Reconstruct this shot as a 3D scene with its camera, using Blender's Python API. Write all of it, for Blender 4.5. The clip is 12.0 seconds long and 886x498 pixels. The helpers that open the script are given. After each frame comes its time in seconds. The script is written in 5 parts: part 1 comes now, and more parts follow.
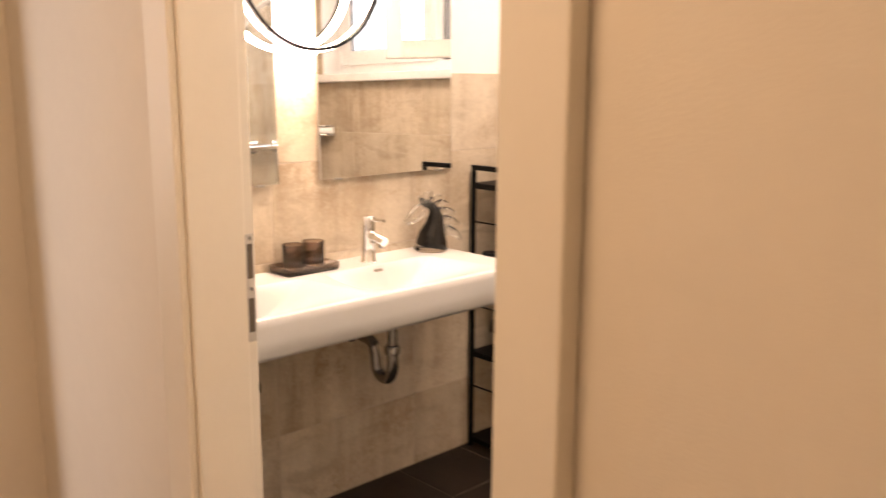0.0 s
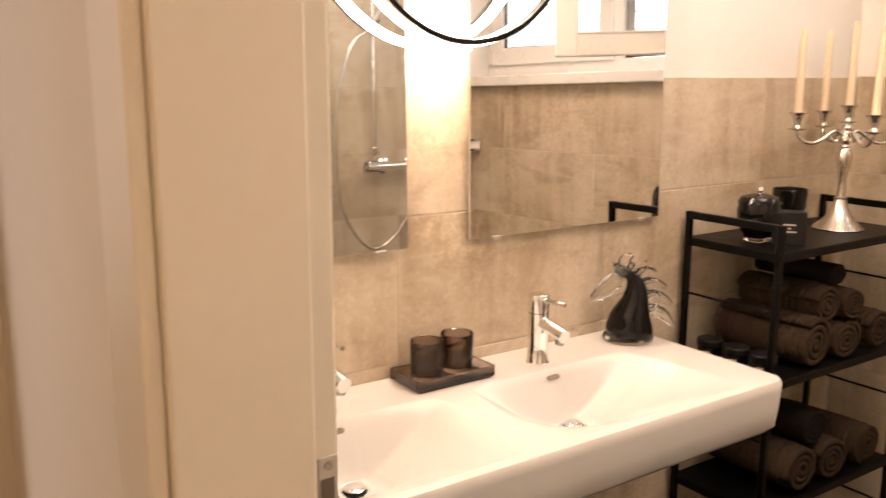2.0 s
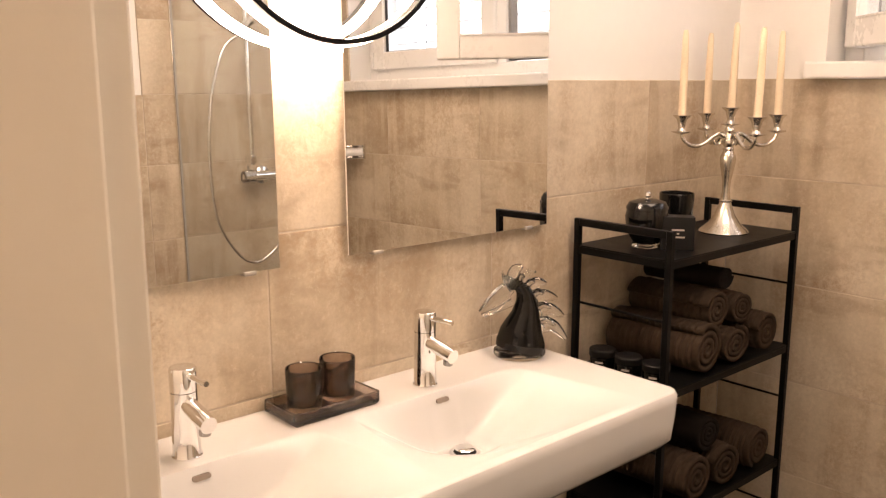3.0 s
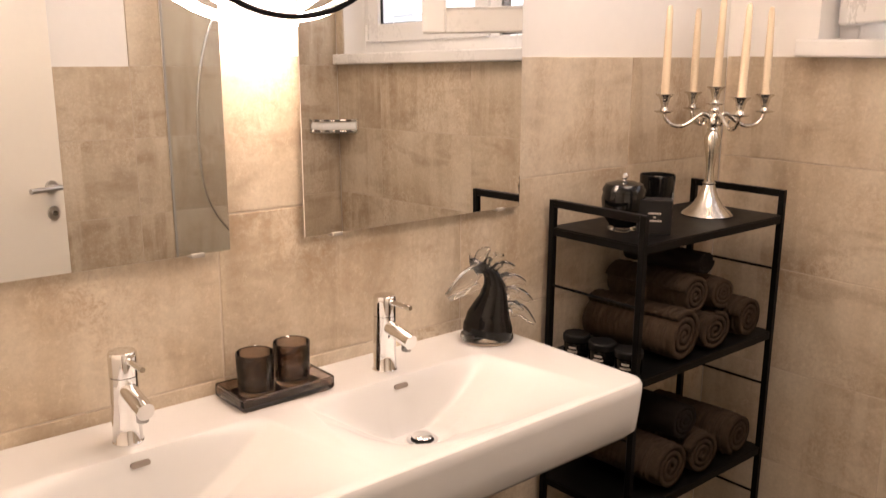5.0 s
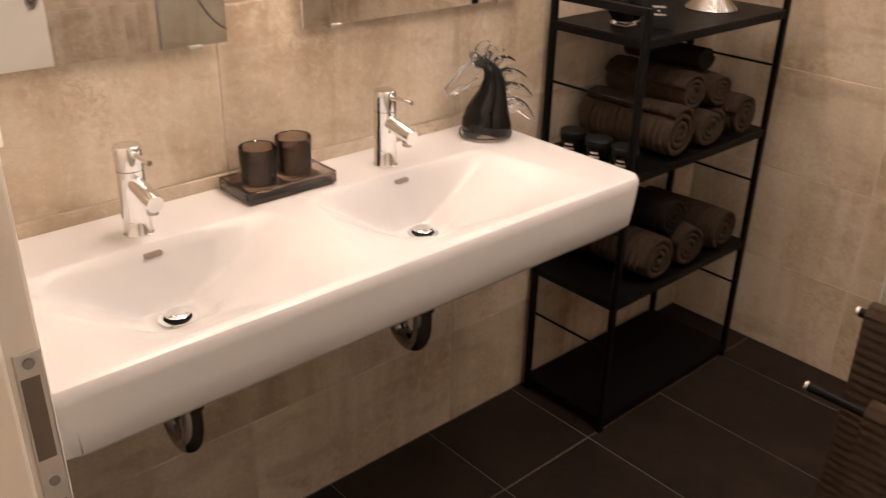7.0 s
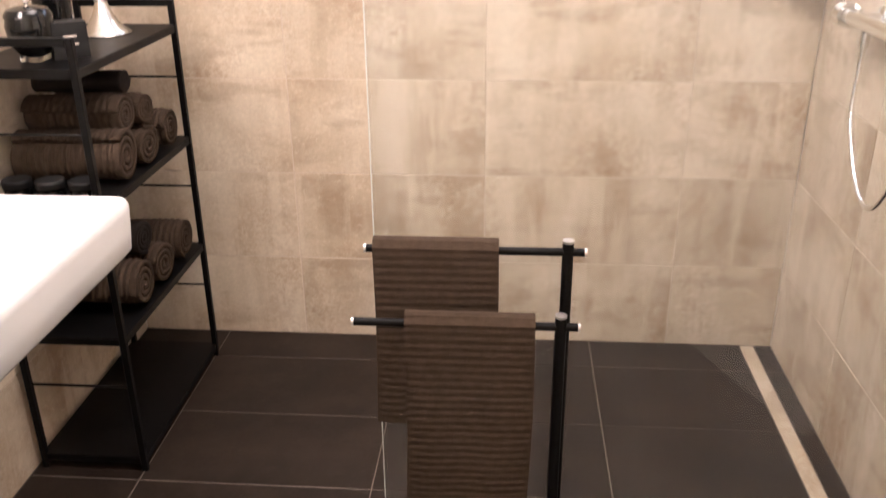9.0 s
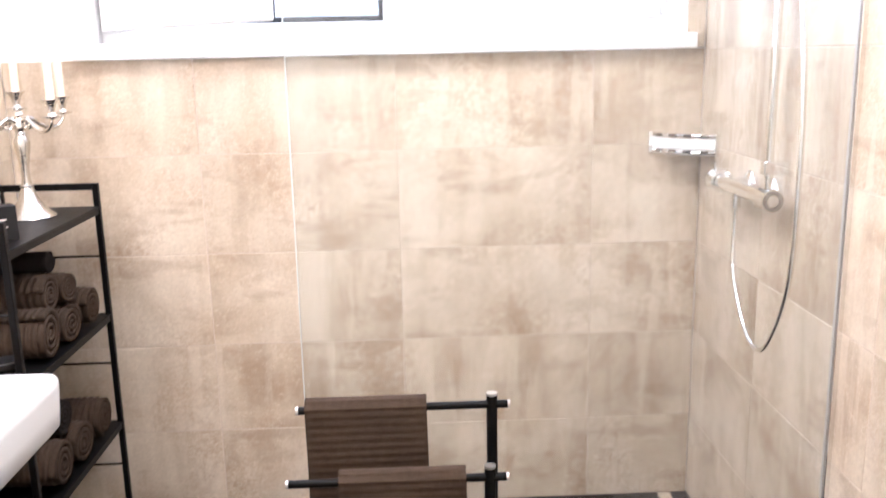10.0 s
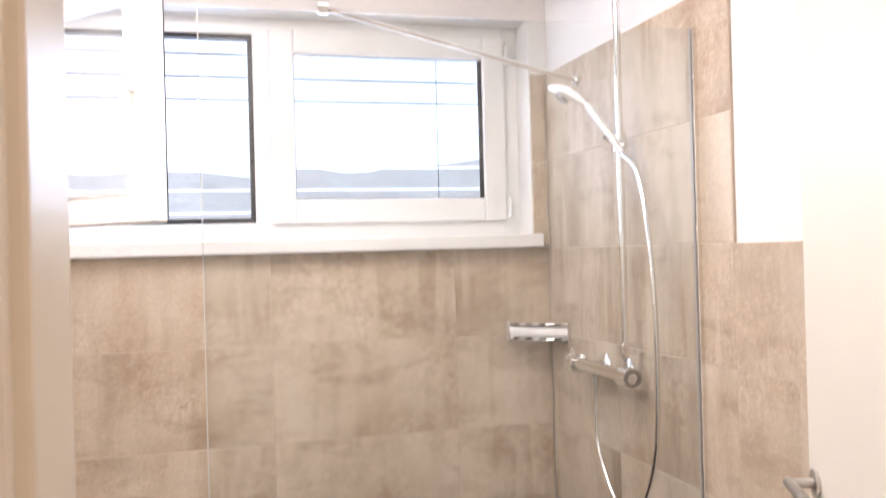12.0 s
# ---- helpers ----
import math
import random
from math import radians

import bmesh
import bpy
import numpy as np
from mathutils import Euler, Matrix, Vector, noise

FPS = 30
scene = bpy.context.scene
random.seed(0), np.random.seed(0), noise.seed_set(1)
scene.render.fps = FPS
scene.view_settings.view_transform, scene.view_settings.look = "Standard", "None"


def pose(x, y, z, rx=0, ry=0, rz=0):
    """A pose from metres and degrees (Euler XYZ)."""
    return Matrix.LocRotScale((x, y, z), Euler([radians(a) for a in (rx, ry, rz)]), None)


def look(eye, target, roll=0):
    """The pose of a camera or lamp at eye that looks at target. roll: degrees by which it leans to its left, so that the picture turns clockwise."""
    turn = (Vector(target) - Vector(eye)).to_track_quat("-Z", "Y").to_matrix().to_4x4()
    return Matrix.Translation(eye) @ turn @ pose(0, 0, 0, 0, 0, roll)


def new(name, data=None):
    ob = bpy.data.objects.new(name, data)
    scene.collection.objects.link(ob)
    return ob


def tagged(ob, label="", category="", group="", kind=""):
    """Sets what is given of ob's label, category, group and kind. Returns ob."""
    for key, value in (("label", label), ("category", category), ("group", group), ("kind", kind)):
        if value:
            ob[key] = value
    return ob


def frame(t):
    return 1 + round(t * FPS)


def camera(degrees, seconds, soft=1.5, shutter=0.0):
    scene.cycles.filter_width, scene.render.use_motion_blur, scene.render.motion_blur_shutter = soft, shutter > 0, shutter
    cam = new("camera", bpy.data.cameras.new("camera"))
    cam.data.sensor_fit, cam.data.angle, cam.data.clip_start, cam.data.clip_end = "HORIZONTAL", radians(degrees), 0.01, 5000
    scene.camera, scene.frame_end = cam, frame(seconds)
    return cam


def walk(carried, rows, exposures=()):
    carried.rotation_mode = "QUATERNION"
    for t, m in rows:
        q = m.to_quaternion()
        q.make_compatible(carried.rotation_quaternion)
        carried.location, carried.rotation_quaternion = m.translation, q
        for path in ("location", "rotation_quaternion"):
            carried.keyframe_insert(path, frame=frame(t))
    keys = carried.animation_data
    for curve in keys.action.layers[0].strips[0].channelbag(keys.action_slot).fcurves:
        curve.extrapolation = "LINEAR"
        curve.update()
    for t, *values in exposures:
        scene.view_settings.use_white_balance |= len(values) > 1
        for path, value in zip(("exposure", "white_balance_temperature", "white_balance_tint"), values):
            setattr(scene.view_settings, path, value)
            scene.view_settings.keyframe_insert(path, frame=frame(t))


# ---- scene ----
cam = camera(53.9, 12.0, soft=1.3, shutter=0.4)
EXPOSURES = [(0.0, 0.28, 6850, 21), (1.0, 0.01, 6750, 21), (1.5, -0.10, 7100, 22), (3.0, -0.24, 6950, 22), (5.0, -0.33, 6500, 22), (6.7, -0.39, 6300, 21), (8.5, -0.14, 6400, 25), (9.0, 0.78, 5550, 20), (9.5, 1.14, 5040, 17), (10.0, 1.05, 4930, 15), (10.5, 0.86, 5000, 15), (11.0, 0.60, 5200, 15), (12.0, 0.12, 5380, 17)]
PATH = [
    (0, (2.389, -1.5, 1.49), (0.963, -0.152, 1.101), 0.3),
    (0.5, (2.104, -1.291, 1.426), (0.474, -0.184, 1.077), -0.6),
    (1, (1.856, -1.164, 1.458), (0.111, -0.257, 1.094), -0.3),
    (1.5, (1.701, -1.008, 1.494), (-0.04, -0.1, 1.114), -0.4),
    (2, (1.536, -0.935, 1.506), (-0.08, 0.176, 1.114), 0.2),
    (2.5, (1.465, -0.873, 1.479), (-0.063, 0.366, 1.118), -0.5),
    (3, (1.441, -0.834, 1.501), (-0.023, 0.474, 1.121), -0.0),
    (4.8, (1.472, -0.712, 1.514), (-0.01, 0.567, 1.105), 0.5),
    (5, (1.477, -0.711, 1.513), (-0.004, 0.559, 1.07), 0.5),
    (5.5, (1.479, -0.718, 1.513), (0.005, 0.521, 0.97), 0.6),
    (6, (1.483, -0.727, 1.509), (0.027, 0.474, 0.848), 0.8),
    (6.5, (1.48, -0.729, 1.509), (0.055, 0.427, 0.715), 1.0),
    (6.7, (1.479, -0.73, 1.514), (0.069, 0.408, 0.667), 1.0),
    (8.3, (1.304, -0.858, 1.488), (0.893, 0.849, 0.531), 0.0),
    (8.5, (1.287, -0.866, 1.474), (1.024, 0.877, 0.529), 0.0),
    (9, (1.264, -0.959, 1.487), (1.118, 0.867, 0.685), -0.6),
    (9.5, (1.254, -1.02, 1.488), (1.195, 0.881, 0.869), -1.0),
    (10, (1.227, -1.072, 1.504), (1.298, 0.879, 1.067), -1.2),
    (10.5, (1.2, -1.08, 1.484), (1.375, 0.885, 1.159), -1.4),
    (11, (1.125, -1.114, 1.498), (1.421, 0.844, 1.216), -1.5),
    (11.5, (1.062, -1.155, 1.506), (1.477, 0.791, 1.309), -1.4),
    (12, (0.993, -1.18, 1.499), (1.517, 0.75, 1.505), -1.5),
]
walk(cam, [(t, look(eye, target, roll)) for t, eye, target, roll in PATH], EXPOSURES)

# ---- world, sun, large lights, exposure ----
world = bpy.data.worlds.new("world")
scene.world = world
world.use_nodes = True
_wn = world.node_tree
_sky = _wn.nodes.new("ShaderNodeTexSky")
_sky.sky_type = "NISHITA"
_sky.sun_disc = False
_sky.sun_elevation, _sky.sun_rotation = radians(38), radians(200)
_wn.links.new(_sky.outputs["Color"], _wn.nodes["Background"].inputs["Color"])
_wn.nodes["Background"].inputs["Strength"].default_value = 0.12


def sun_light(strength, size, m):
    d = bpy.data.lights.new("sun", "SUN")
    d.energy, d.angle, d.color = strength, radians(size), (1.0, 0.95, 0.88)
    ob = new("sun", d)
    ob.matrix_world = m
    return ob


def area_light(name, w, h, power, colour, m):
    d = bpy.data.lights.new(name, "AREA")
    d.shape, d.size, d.size_y, d.energy, d.color = "RECTANGLE", w, h, power, colour
    ob = new(name, d)
    ob.matrix_world = m
    return ob


sun_light(1.5, 12, look((6, -14, 16), (0, 0, 0)))
# daylight entering by the bathroom window
area_light("window_daylight", 1.7, 0.68, 13, (0.93, 0.96, 1.0), look((1.2, 1.98, 1.93), (1.2, 0.4, 1.2)))
# added fill light under the corridor ceiling, unseen, behind the camera
area_light("corridor_lamp", 0.5, 0.5, 12.5, (1.0, 0.70, 0.42), look((1.55, -1.66, 2.43), (1.55, -1.66, 0.0)))
# added fill light under the bathroom ceiling, unseen, above the view
area_light("bathroom_ceiling_lamp", 0.9, 0.9, 30, (1.0, 0.82, 0.63), look((1.05, 0.60, 2.47), (1.05, 0.60, 0.0)))
# daylight in the living room
area_light("living_room_daylight", 1.6, 1.6, 45, (1.0, 0.97, 0.93), look((-1.4, -2.9, 1.5), (-2.2, -0.9, 1.2)))

# ---- materials ----


def node_mat(name):
    m = bpy.data.materials.new(name)
    m.use_nodes = True
    nt = m.node_tree
    return m, nt, nt.nodes["Principled BSDF"]


def link(nt, a, b):
    nt.links.new(a, b)


def ramp(nt, fac, stops):
    n = nt.nodes.new("ShaderNodeValToRGB")
    e = n.color_ramp.elements
    while len(e) < len(stops):
        e.new(0.5)
    for el, (p, c) in zip(e, stops):
        el.position, el.color = p, (*c, 1)
    link(nt, fac, n.inputs["Fac"])
    return n.outputs["Color"]


def noise_tex(nt, vec, scale, detail=4, rough=0.55, distortion=0.0):
    n = nt.nodes.new("ShaderNodeTexNoise")
    n.inputs["Scale"].default_value = scale
    n.inputs["Detail"].default_value = detail
    n.inputs["Roughness"].default_value = rough
    n.inputs["Distortion"].default_value = distortion
    link(nt, vec, n.inputs["Vector"])
    return n.outputs["Fac"]


def mix_col(nt, fac, a, b, mode="MIX"):
    n = nt.nodes.new("ShaderNodeMix")
    n.data_type, n.blend_type = "RGBA", mode
    for sock, v in ((n.inputs[0], fac), (n.inputs[6], a), (n.inputs[7], b)):
        if isinstance(v, (int, float)):
            sock.default_value = v
        elif isinstance(v, tuple):
            sock.default_value = (*v, 1)
        else:
            link(nt, v, sock)
    return n.outputs[2]


def maths(nt, op, a, b=0.0):
    n = nt.nodes.new("ShaderNodeMath")
    n.operation = op
    for sock, v in zip(n.inputs, (a, b)):
        if isinstance(v, (int, float)):
            sock.default_value = v
        else:
            link(nt, v, sock)
    return n.outputs[0]


def bump(nt, bsdf, height, strength, dist):
    n = nt.nodes.new("ShaderNodeBump")
    n.inputs["Strength"].default_value = strength
    n.inputs["Distance"].default_value = dist
    link(nt, height, n.inputs["Height"])
    link(nt, n.outputs["Normal"], bsdf.inputs["Normal"])


def coords(nt, scale=(1, 1, 1), by_object=False):
    """Place in the world, stretched, and shifted from piece to piece."""
    g = nt.nodes.new("ShaderNodeNewGeometry")
    m = nt.nodes.new("ShaderNodeMapping")
    m.inputs["Scale"].default_value = scale
    link(nt, g.outputs["Position"], m.inputs["Vector"])
    if not by_object:
        return m.outputs["Vector"]
    o = nt.nodes.new("ShaderNodeObjectInfo")
    k = maths(nt, "MULTIPLY", o.outputs["Random"], 37.0)
    add = nt.nodes.new("ShaderNodeVectorMath")
    add.operation = "ADD"
    link(nt, m.outputs["Vector"], add.inputs[0])
    link(nt, k, add.inputs[1])
    return add.outputs["Vector"]


def simple(name, colour, rough=0.5, metal=0.0, vary=0.08, scale=9.0, relief=0.0, relief_scale=120.0, coat=0.0, spec=0.5):
    """A plain surface with soft variation of colour and gloss at two scales."""
    m, nt, b = node_mat(name)
    v = coords(nt)
    f = maths(nt, "ADD", maths(nt, "MULTIPLY", noise_tex(nt, v, scale, 5), 0.65), maths(nt, "MULTIPLY", noise_tex(nt, v, scale * 12, 3), 0.35))
    lo = tuple(c * (1 - vary) for c in colour)
    hi = tuple(min(1.0, c * (1 + vary)) for c in colour)
    link(nt, ramp(nt, f, [(0.3, lo), (0.7, hi)]), b.inputs["Base Color"])
    link(nt, maths(nt, "ADD", maths(nt, "MULTIPLY", f, rough * 0.4), rough * 0.8), b.inputs["Roughness"])
    b.inputs["Metallic"].default_value = metal
    b.inputs["Coat Weight"].default_value = coat
    b.inputs["Specular IOR Level"].default_value = spec
    if relief:
        bump(nt, b, noise_tex(nt, v, relief_scale, 4), relief, 0.004)
    return m


def concrete_tile(name, dark, mid, light, rough, stretch, spec=0.4):
    """Cement-look porcelain: clouds, boarding streaks along the height, worn speckle."""
    m, nt, b = node_mat(name)
    v = coords(nt, (1, 1, 1), True)
    vs = coords(nt, stretch, True)
    clouds = noise_tex(nt, v, 2.4, 7, 0.58, 0.5)
    streak = noise_tex(nt, vs, 2.6, 3, 0.5, 0.15)
    f = maths(nt, "ADD", maths(nt, "MULTIPLY", clouds, 0.62), maths(nt, "MULTIPLY", streak, 0.38))
    base = ramp(nt, f, [(0.33, dark), (0.46, mid), (0.62, light)])
    pits = noise_tex(nt, v, 85, 6, 0.75)
    grain = noise_tex(nt, v, 44, 9, 0.82, 0.4)
    patch = noise_tex(nt, v, 2.6, 6, 0.62, 0.6)
    spread = ramp(nt, patch, [(0.46, (0, 0, 0)), (0.66, (1, 1, 1))])
    rust = maths(nt, "MULTIPLY", ramp(nt, grain, [(0.45, (0, 0, 0)), (0.60, (1, 1, 1))]), spread)
    # trowel smears: dark ones lie flat, pale ones stand upright
    smear = noise_tex(nt, coords(nt, (2.0, 2.0, 6.0), True), 1.9, 3, 0.5, 0.4)
    dark_smear = maths(nt, "MULTIPLY", ramp(nt, smear, [(0.54, (0, 0, 0)), (0.68, (1, 1, 1))]), 0.46)
    board = noise_tex(nt, coords(nt, (6.0, 6.0, 0.7), True), 1.9, 4, 0.55, 0.1)
    pale_board = maths(nt, "MULTIPLY", ramp(nt, board, [(0.53, (0, 0, 0)), (0.61, (1, 1, 1))]), 0.42)
    pale = maths(nt, "MULTIPLY", ramp(nt, grain, [(0.38, (1, 1, 1)), (0.46, (0, 0, 0))]), 0.30)
    col = mix_col(nt, dark_smear, base, tuple(c * 0.95 for c in dark))
    col = mix_col(nt, maths(nt, "MULTIPLY", rust, 0.62), col, (dark[0] * 0.95, dark[1] * 0.80, dark[2] * 0.66))
    # small rusty blotches scattered over the cement
    blotch = noise_tex(nt, v, 9.0, 8, 0.72, 0.5)
    where = ramp(nt, noise_tex(nt, v, 1.5, 3, 0.5), [(0.42, (0.15, 0.15, 0.15)), (0.62, (1, 1, 1))])
    blot = maths(nt, "MULTIPLY", ramp(nt, blotch, [(0.50, (0, 0, 0)), (0.64, (1, 1, 1))]), where)
    col = mix_col(nt, maths(nt, "MULTIPLY", blot, 0.34), col, (dark[0], dark[1] * 0.84, dark[2] * 0.70))
    col = mix_col(nt, pale_board, col, light)
    col = mix_col(nt, pale, col, tuple(min(1.0, c * 1.10) for c in light))
    fine = ramp(nt, pits, [(0.35, (0.91, 0.91, 0.91)), (0.65, (1.06, 1.06, 1.06))])
    col = mix_col(nt, 1.0, col, fine, "MULTIPLY")
    o = nt.nodes.new("ShaderNodeObjectInfo")
    tone = maths(nt, "ADD", maths(nt, "MULTIPLY", o.outputs["Random"], 0.07), 0.965)
    n = nt.nodes.new("ShaderNodeVectorMath")
    n.operation = "SCALE"
    link(nt, col, n.inputs[0])
    link(nt, tone, n.inputs["Scale"])
    link(nt, n.outputs[0], b.inputs["Base Color"])
    link(nt, maths(nt, "ADD", maths(nt, "MULTIPLY", pits, 0.25), rough - 0.12), b.inputs["Roughness"])
    h = maths(nt, "ADD", maths(nt, "MULTIPLY", pits, 0.5), maths(nt, "MULTIPLY", streak, 0.5))
    bump(nt, b, h, 0.09, 0.002)
    b.inputs["Specular IOR Level"].default_value = spec
    return m


def glass(name, colour, rough=0.0, ior=1.5):
    m, nt, b = node_mat(name)
    b.inputs["Base Color"].default_value = (*colour, 1)
    b.inputs["Transmission Weight"].default_value = 1.0
    b.inputs["Roughness"].default_value = rough
    b.inputs["IOR"].default_value = ior
    return m


def pane_glass(name, tint):
    """Thin flat glass: sees straight through, with a Fresnel gloss."""
    m, nt, b = node_mat(name)
    out = nt.nodes["Material Output"]
    tr = nt.nodes.new("ShaderNodeBsdfTransparent")
    tr.inputs["Color"].default_value = (*tint, 1)
    gl = nt.nodes.new("ShaderNodeBsdfGlossy")
    gl.inputs["Roughness"].default_value = 0.0
    lw = nt.nodes.new("ShaderNodeLayerWeight")
    lw.inputs["Blend"].default_value = 0.5
    fr = maths(nt, "ADD", maths(nt, "MULTIPLY", maths(nt, "POWER", lw.outputs["Facing"], 5.0), 0.9), 0.03)
    mx = nt.nodes.new("ShaderNodeMixShader")
    link(nt, fr, mx.inputs[0])
    link(nt, tr.outputs[0], mx.inputs[1])
    link(nt, gl.outputs[0], mx.inputs[2])
    link(nt, mx.outputs[0], out.inputs["Surface"])
    return m


def filmed_glass(name, tint, film):
    """A clear pane under a thin uneven film: lime on the shower, painted reflection on the casement."""
    m = pane_glass(name, tint)
    nt = m.node_tree
    out = nt.nodes["Material Output"]
    clear = out.inputs["Surface"].links[0].from_socket
    v = coords(nt, (1, 1, 0.35))
    f = ramp(nt, noise_tex(nt, v, 3.0, 6, 0.6), [(0.35, (film * 0.5,) * 3), (0.70, (film * 1.5,) * 3)])
    d = nt.nodes.new("ShaderNodeBsdfDiffuse")
    d.inputs["Color"].default_value = (0.84, 0.84, 0.83, 1)
    mx = nt.nodes.new("ShaderNodeMixShader")
    link(nt, f, mx.inputs[0])
    link(nt, clear, mx.inputs[1])
    link(nt, d.outputs[0], mx.inputs[2])
    link(nt, mx.outputs[0], out.inputs["Surface"])
    return m


def emitter(name, colour, strength):
    m, nt, b = node_mat(name)
    b.inputs["Base Color"].default_value = (*colour, 1)
    b.inputs["Emission Color"].default_value = (*colour, 1)
    b.inputs["Emission Strength"].default_value = strength
    return m


def wood(name, dark, light):
    m, nt, b = node_mat(name)
    v = coords(nt, (1.5, 14, 14), True)
    f = noise_tex(nt, v, 2.5, 6, 0.6, 0.6)
    link(nt, ramp(nt, f, [(0.35, dark), (0.65, light)]), b.inputs["Base Color"])
    b.inputs["Roughness"].default_value = 0.42
    bump(nt, b, f, 0.1, 0.002)
    return m


TILE_WALL = concrete_tile("cement_wall_tile", (0.320, 0.238, 0.158), (0.490, 0.408, 0.302), (0.625, 0.548, 0.434), 0.48, (3.4, 3.4, 0.35))
TILE_FLOOR = concrete_tile("slate_floor_tile", (0.0108, 0.0074, 0.0053), (0.0172, 0.0118, 0.0085), (0.0285, 0.0196, 0.0142), 0.50, (1.0, 3.0, 1.0), 0.18)
GROUT = simple("wall_grout", (0.53, 0.45, 0.36), 0.85, vary=0.12, scale=30, relief=0.2)
GROUT_FLOOR = simple("floor_grout", (0.15, 0.122, 0.10), 0.85, vary=0.15, scale=30, relief=0.2)
PAINT = simple("white_wall_paint", (0.80, 0.785, 0.76), 0.7, vary=0.025, scale=3, relief=0.12, relief_scale=220)
CORRIDOR_PAINT = simple("corridor_wall_paint", (0.75, 0.692, 0.598), 0.7, vary=0.03, scale=2.5, relief=0.12, relief_scale=200)
LACQUER = simple("white_lacquer", (0.80, 0.752, 0.660), 0.32, vary=0.02, scale=4, relief=0.04, relief_scale=60)
PVC = simple("white_window_plastic", (0.82, 0.815, 0.80), 0.28, vary=0.02, scale=5)
GASKET = simple("black_gasket", (0.02, 0.02, 0.02), 0.6)
CERAMIC = simple("white_ceramic", (0.63, 0.627, 0.615), 0.24, vary=0.012, scale=3, coat=0.08, spec=0.35)
CHROME = simple("chrome", (0.86, 0.86, 0.86), 0.06, 1.0, vary=0.02)
DARK_CHROME = simple("dark_chrome", (0.33, 0.32, 0.31), 0.13, 1.0, vary=0.1)
STEEL = simple("brushed_steel", (0.60, 0.58, 0.55), 0.30, 1.0, vary=0.06, scale=20, relief=0.05)
SILVER = simple("worn_silver", (0.70, 0.67, 0.62), 0.24, 1.0, vary=0.20, scale=25, relief=0.32, relief_scale=48)
BLACK_METAL = simple("black_powder_coat", (0.0038, 0.0036, 0.0035), 0.40, vary=0.2, scale=20, relief=0.06, relief_scale=400, spec=0.10)
BLACK_GLOSS = simple("black_gloss", (0.005, 0.005, 0.005), 0.10, vary=0.2, coat=0.1, spec=0.35)
BLACK_MATT = simple("black_matt", (0.008, 0.0078, 0.0078), 0.5, vary=0.15, spec=0.22)
TOWEL = simple("brown_terry", (0.054, 0.037, 0.025), 0.95, vary=0.28, scale=60, relief=0.9, relief_scale=700, spec=0.1)
TOWEL_DARK = simple("dark_terry", (0.017, 0.013, 0.011), 0.95, vary=0.28, scale=60, relief=0.9, relief_scale=700, spec=0.1)
WAX = simple("cream_wax", (0.72, 0.60, 0.44), 0.45, vary=0.05, scale=12)
LABEL = simple("pale_print", (0.42, 0.38, 0.33), 0.6, vary=0.05)
SMOKE = glass("smoked_glass", (0.60, 0.49, 0.42))
CLEAR = glass("clear_glass", (0.96, 0.97, 0.97))
BLACK_GLASS = simple("black_crackle_glass", (0.003, 0.003, 0.003), 0.09, vary=0.6, scale=50, relief=0.07, relief_scale=60, spec=0.28)
PANE = pane_glass("pane", (0.972, 0.984, 0.986))
# the pale film paints the washed-out reflection of the open casement's pane
GLARE = filmed_glass("glare_window_glass", (0.972, 0.984, 0.986), 0.14)
LIMED = filmed_glass("limed_shower_glass", (0.955, 0.972, 0.975), 0.026)
MIRROR = simple("mirror_silver", (0.90, 0.90, 0.89), 0.0, 1.0, vary=0.005)
LED = emitter("led_strip", (1.0, 0.80, 0.60), 120.0)
WOOD = wood("oak_floor", (0.26, 0.155, 0.075), (0.40, 0.26, 0.14))
CURTAIN = simple("sheer_curtain", (0.80, 0.78, 0.74), 0.9, vary=0.04, scale=8, relief=0.3, relief_scale=500)
RUG = simple("charcoal_rug", (0.022, 0.022, 0.024), 0.95, vary=0.3, scale=40, relief=0.8, relief_scale=300)
LEATHER = simple("black_leather", (0.012, 0.012, 0.013), 0.35, vary=0.2, relief=0.3, relief_scale=150)
SNOW = simple("snowy_ground", (0.86, 0.80, 0.73), 0.9, vary=0.12, scale=0.15)
# the hill's distance haze is put into this pale warm colour
HILL = simple("hazed_wooded_hill", (0.88, 0.76, 0.62), 0.95, vary=0.22, scale=0.05)
SLAT = simple("aluminium_slat", (0.88, 0.88, 0.87), 0.45, 0.0, vary=0.03)
RAIL = simple("grey_anodised_aluminium", (0.40, 0.39, 0.37), 0.45, 0.3, vary=0.05, scale=12)
SOCKET = simple("white_switch_plastic", (0.80, 0.78, 0.74), 0.3, vary=0.01)
# ceramic with the shade of the overflow slot put into its colour
OVERFLOW = simple("shaded_ceramic_slot", (0.24, 0.20, 0.165), 0.5)
SATIN = simple("satin_chrome", (0.80, 0.79, 0.78), 0.32, 0.45, vary=0.03)
# steel with the shade of the strike plate's openings put into its colour
BOLT_HOLE = simple("shaded_steel_pocket", (0.14, 0.112, 0.088), 0.6)
GLASS_EDGE = simple("polished_glass_edge", (0.55, 0.58, 0.56), 0.15, vary=0.04)
SEAL = simple("grey_seal", (0.34, 0.33, 0.31), 0.4)
CLIP = simple("pale_clip_plastic", (0.34, 0.31, 0.27), 0.3, vary=0.03)
# near-black: the shade inside holes and gaps, put into colour
HOLE = simple("dark_hole", (0.01, 0.01, 0.01), 0.8)

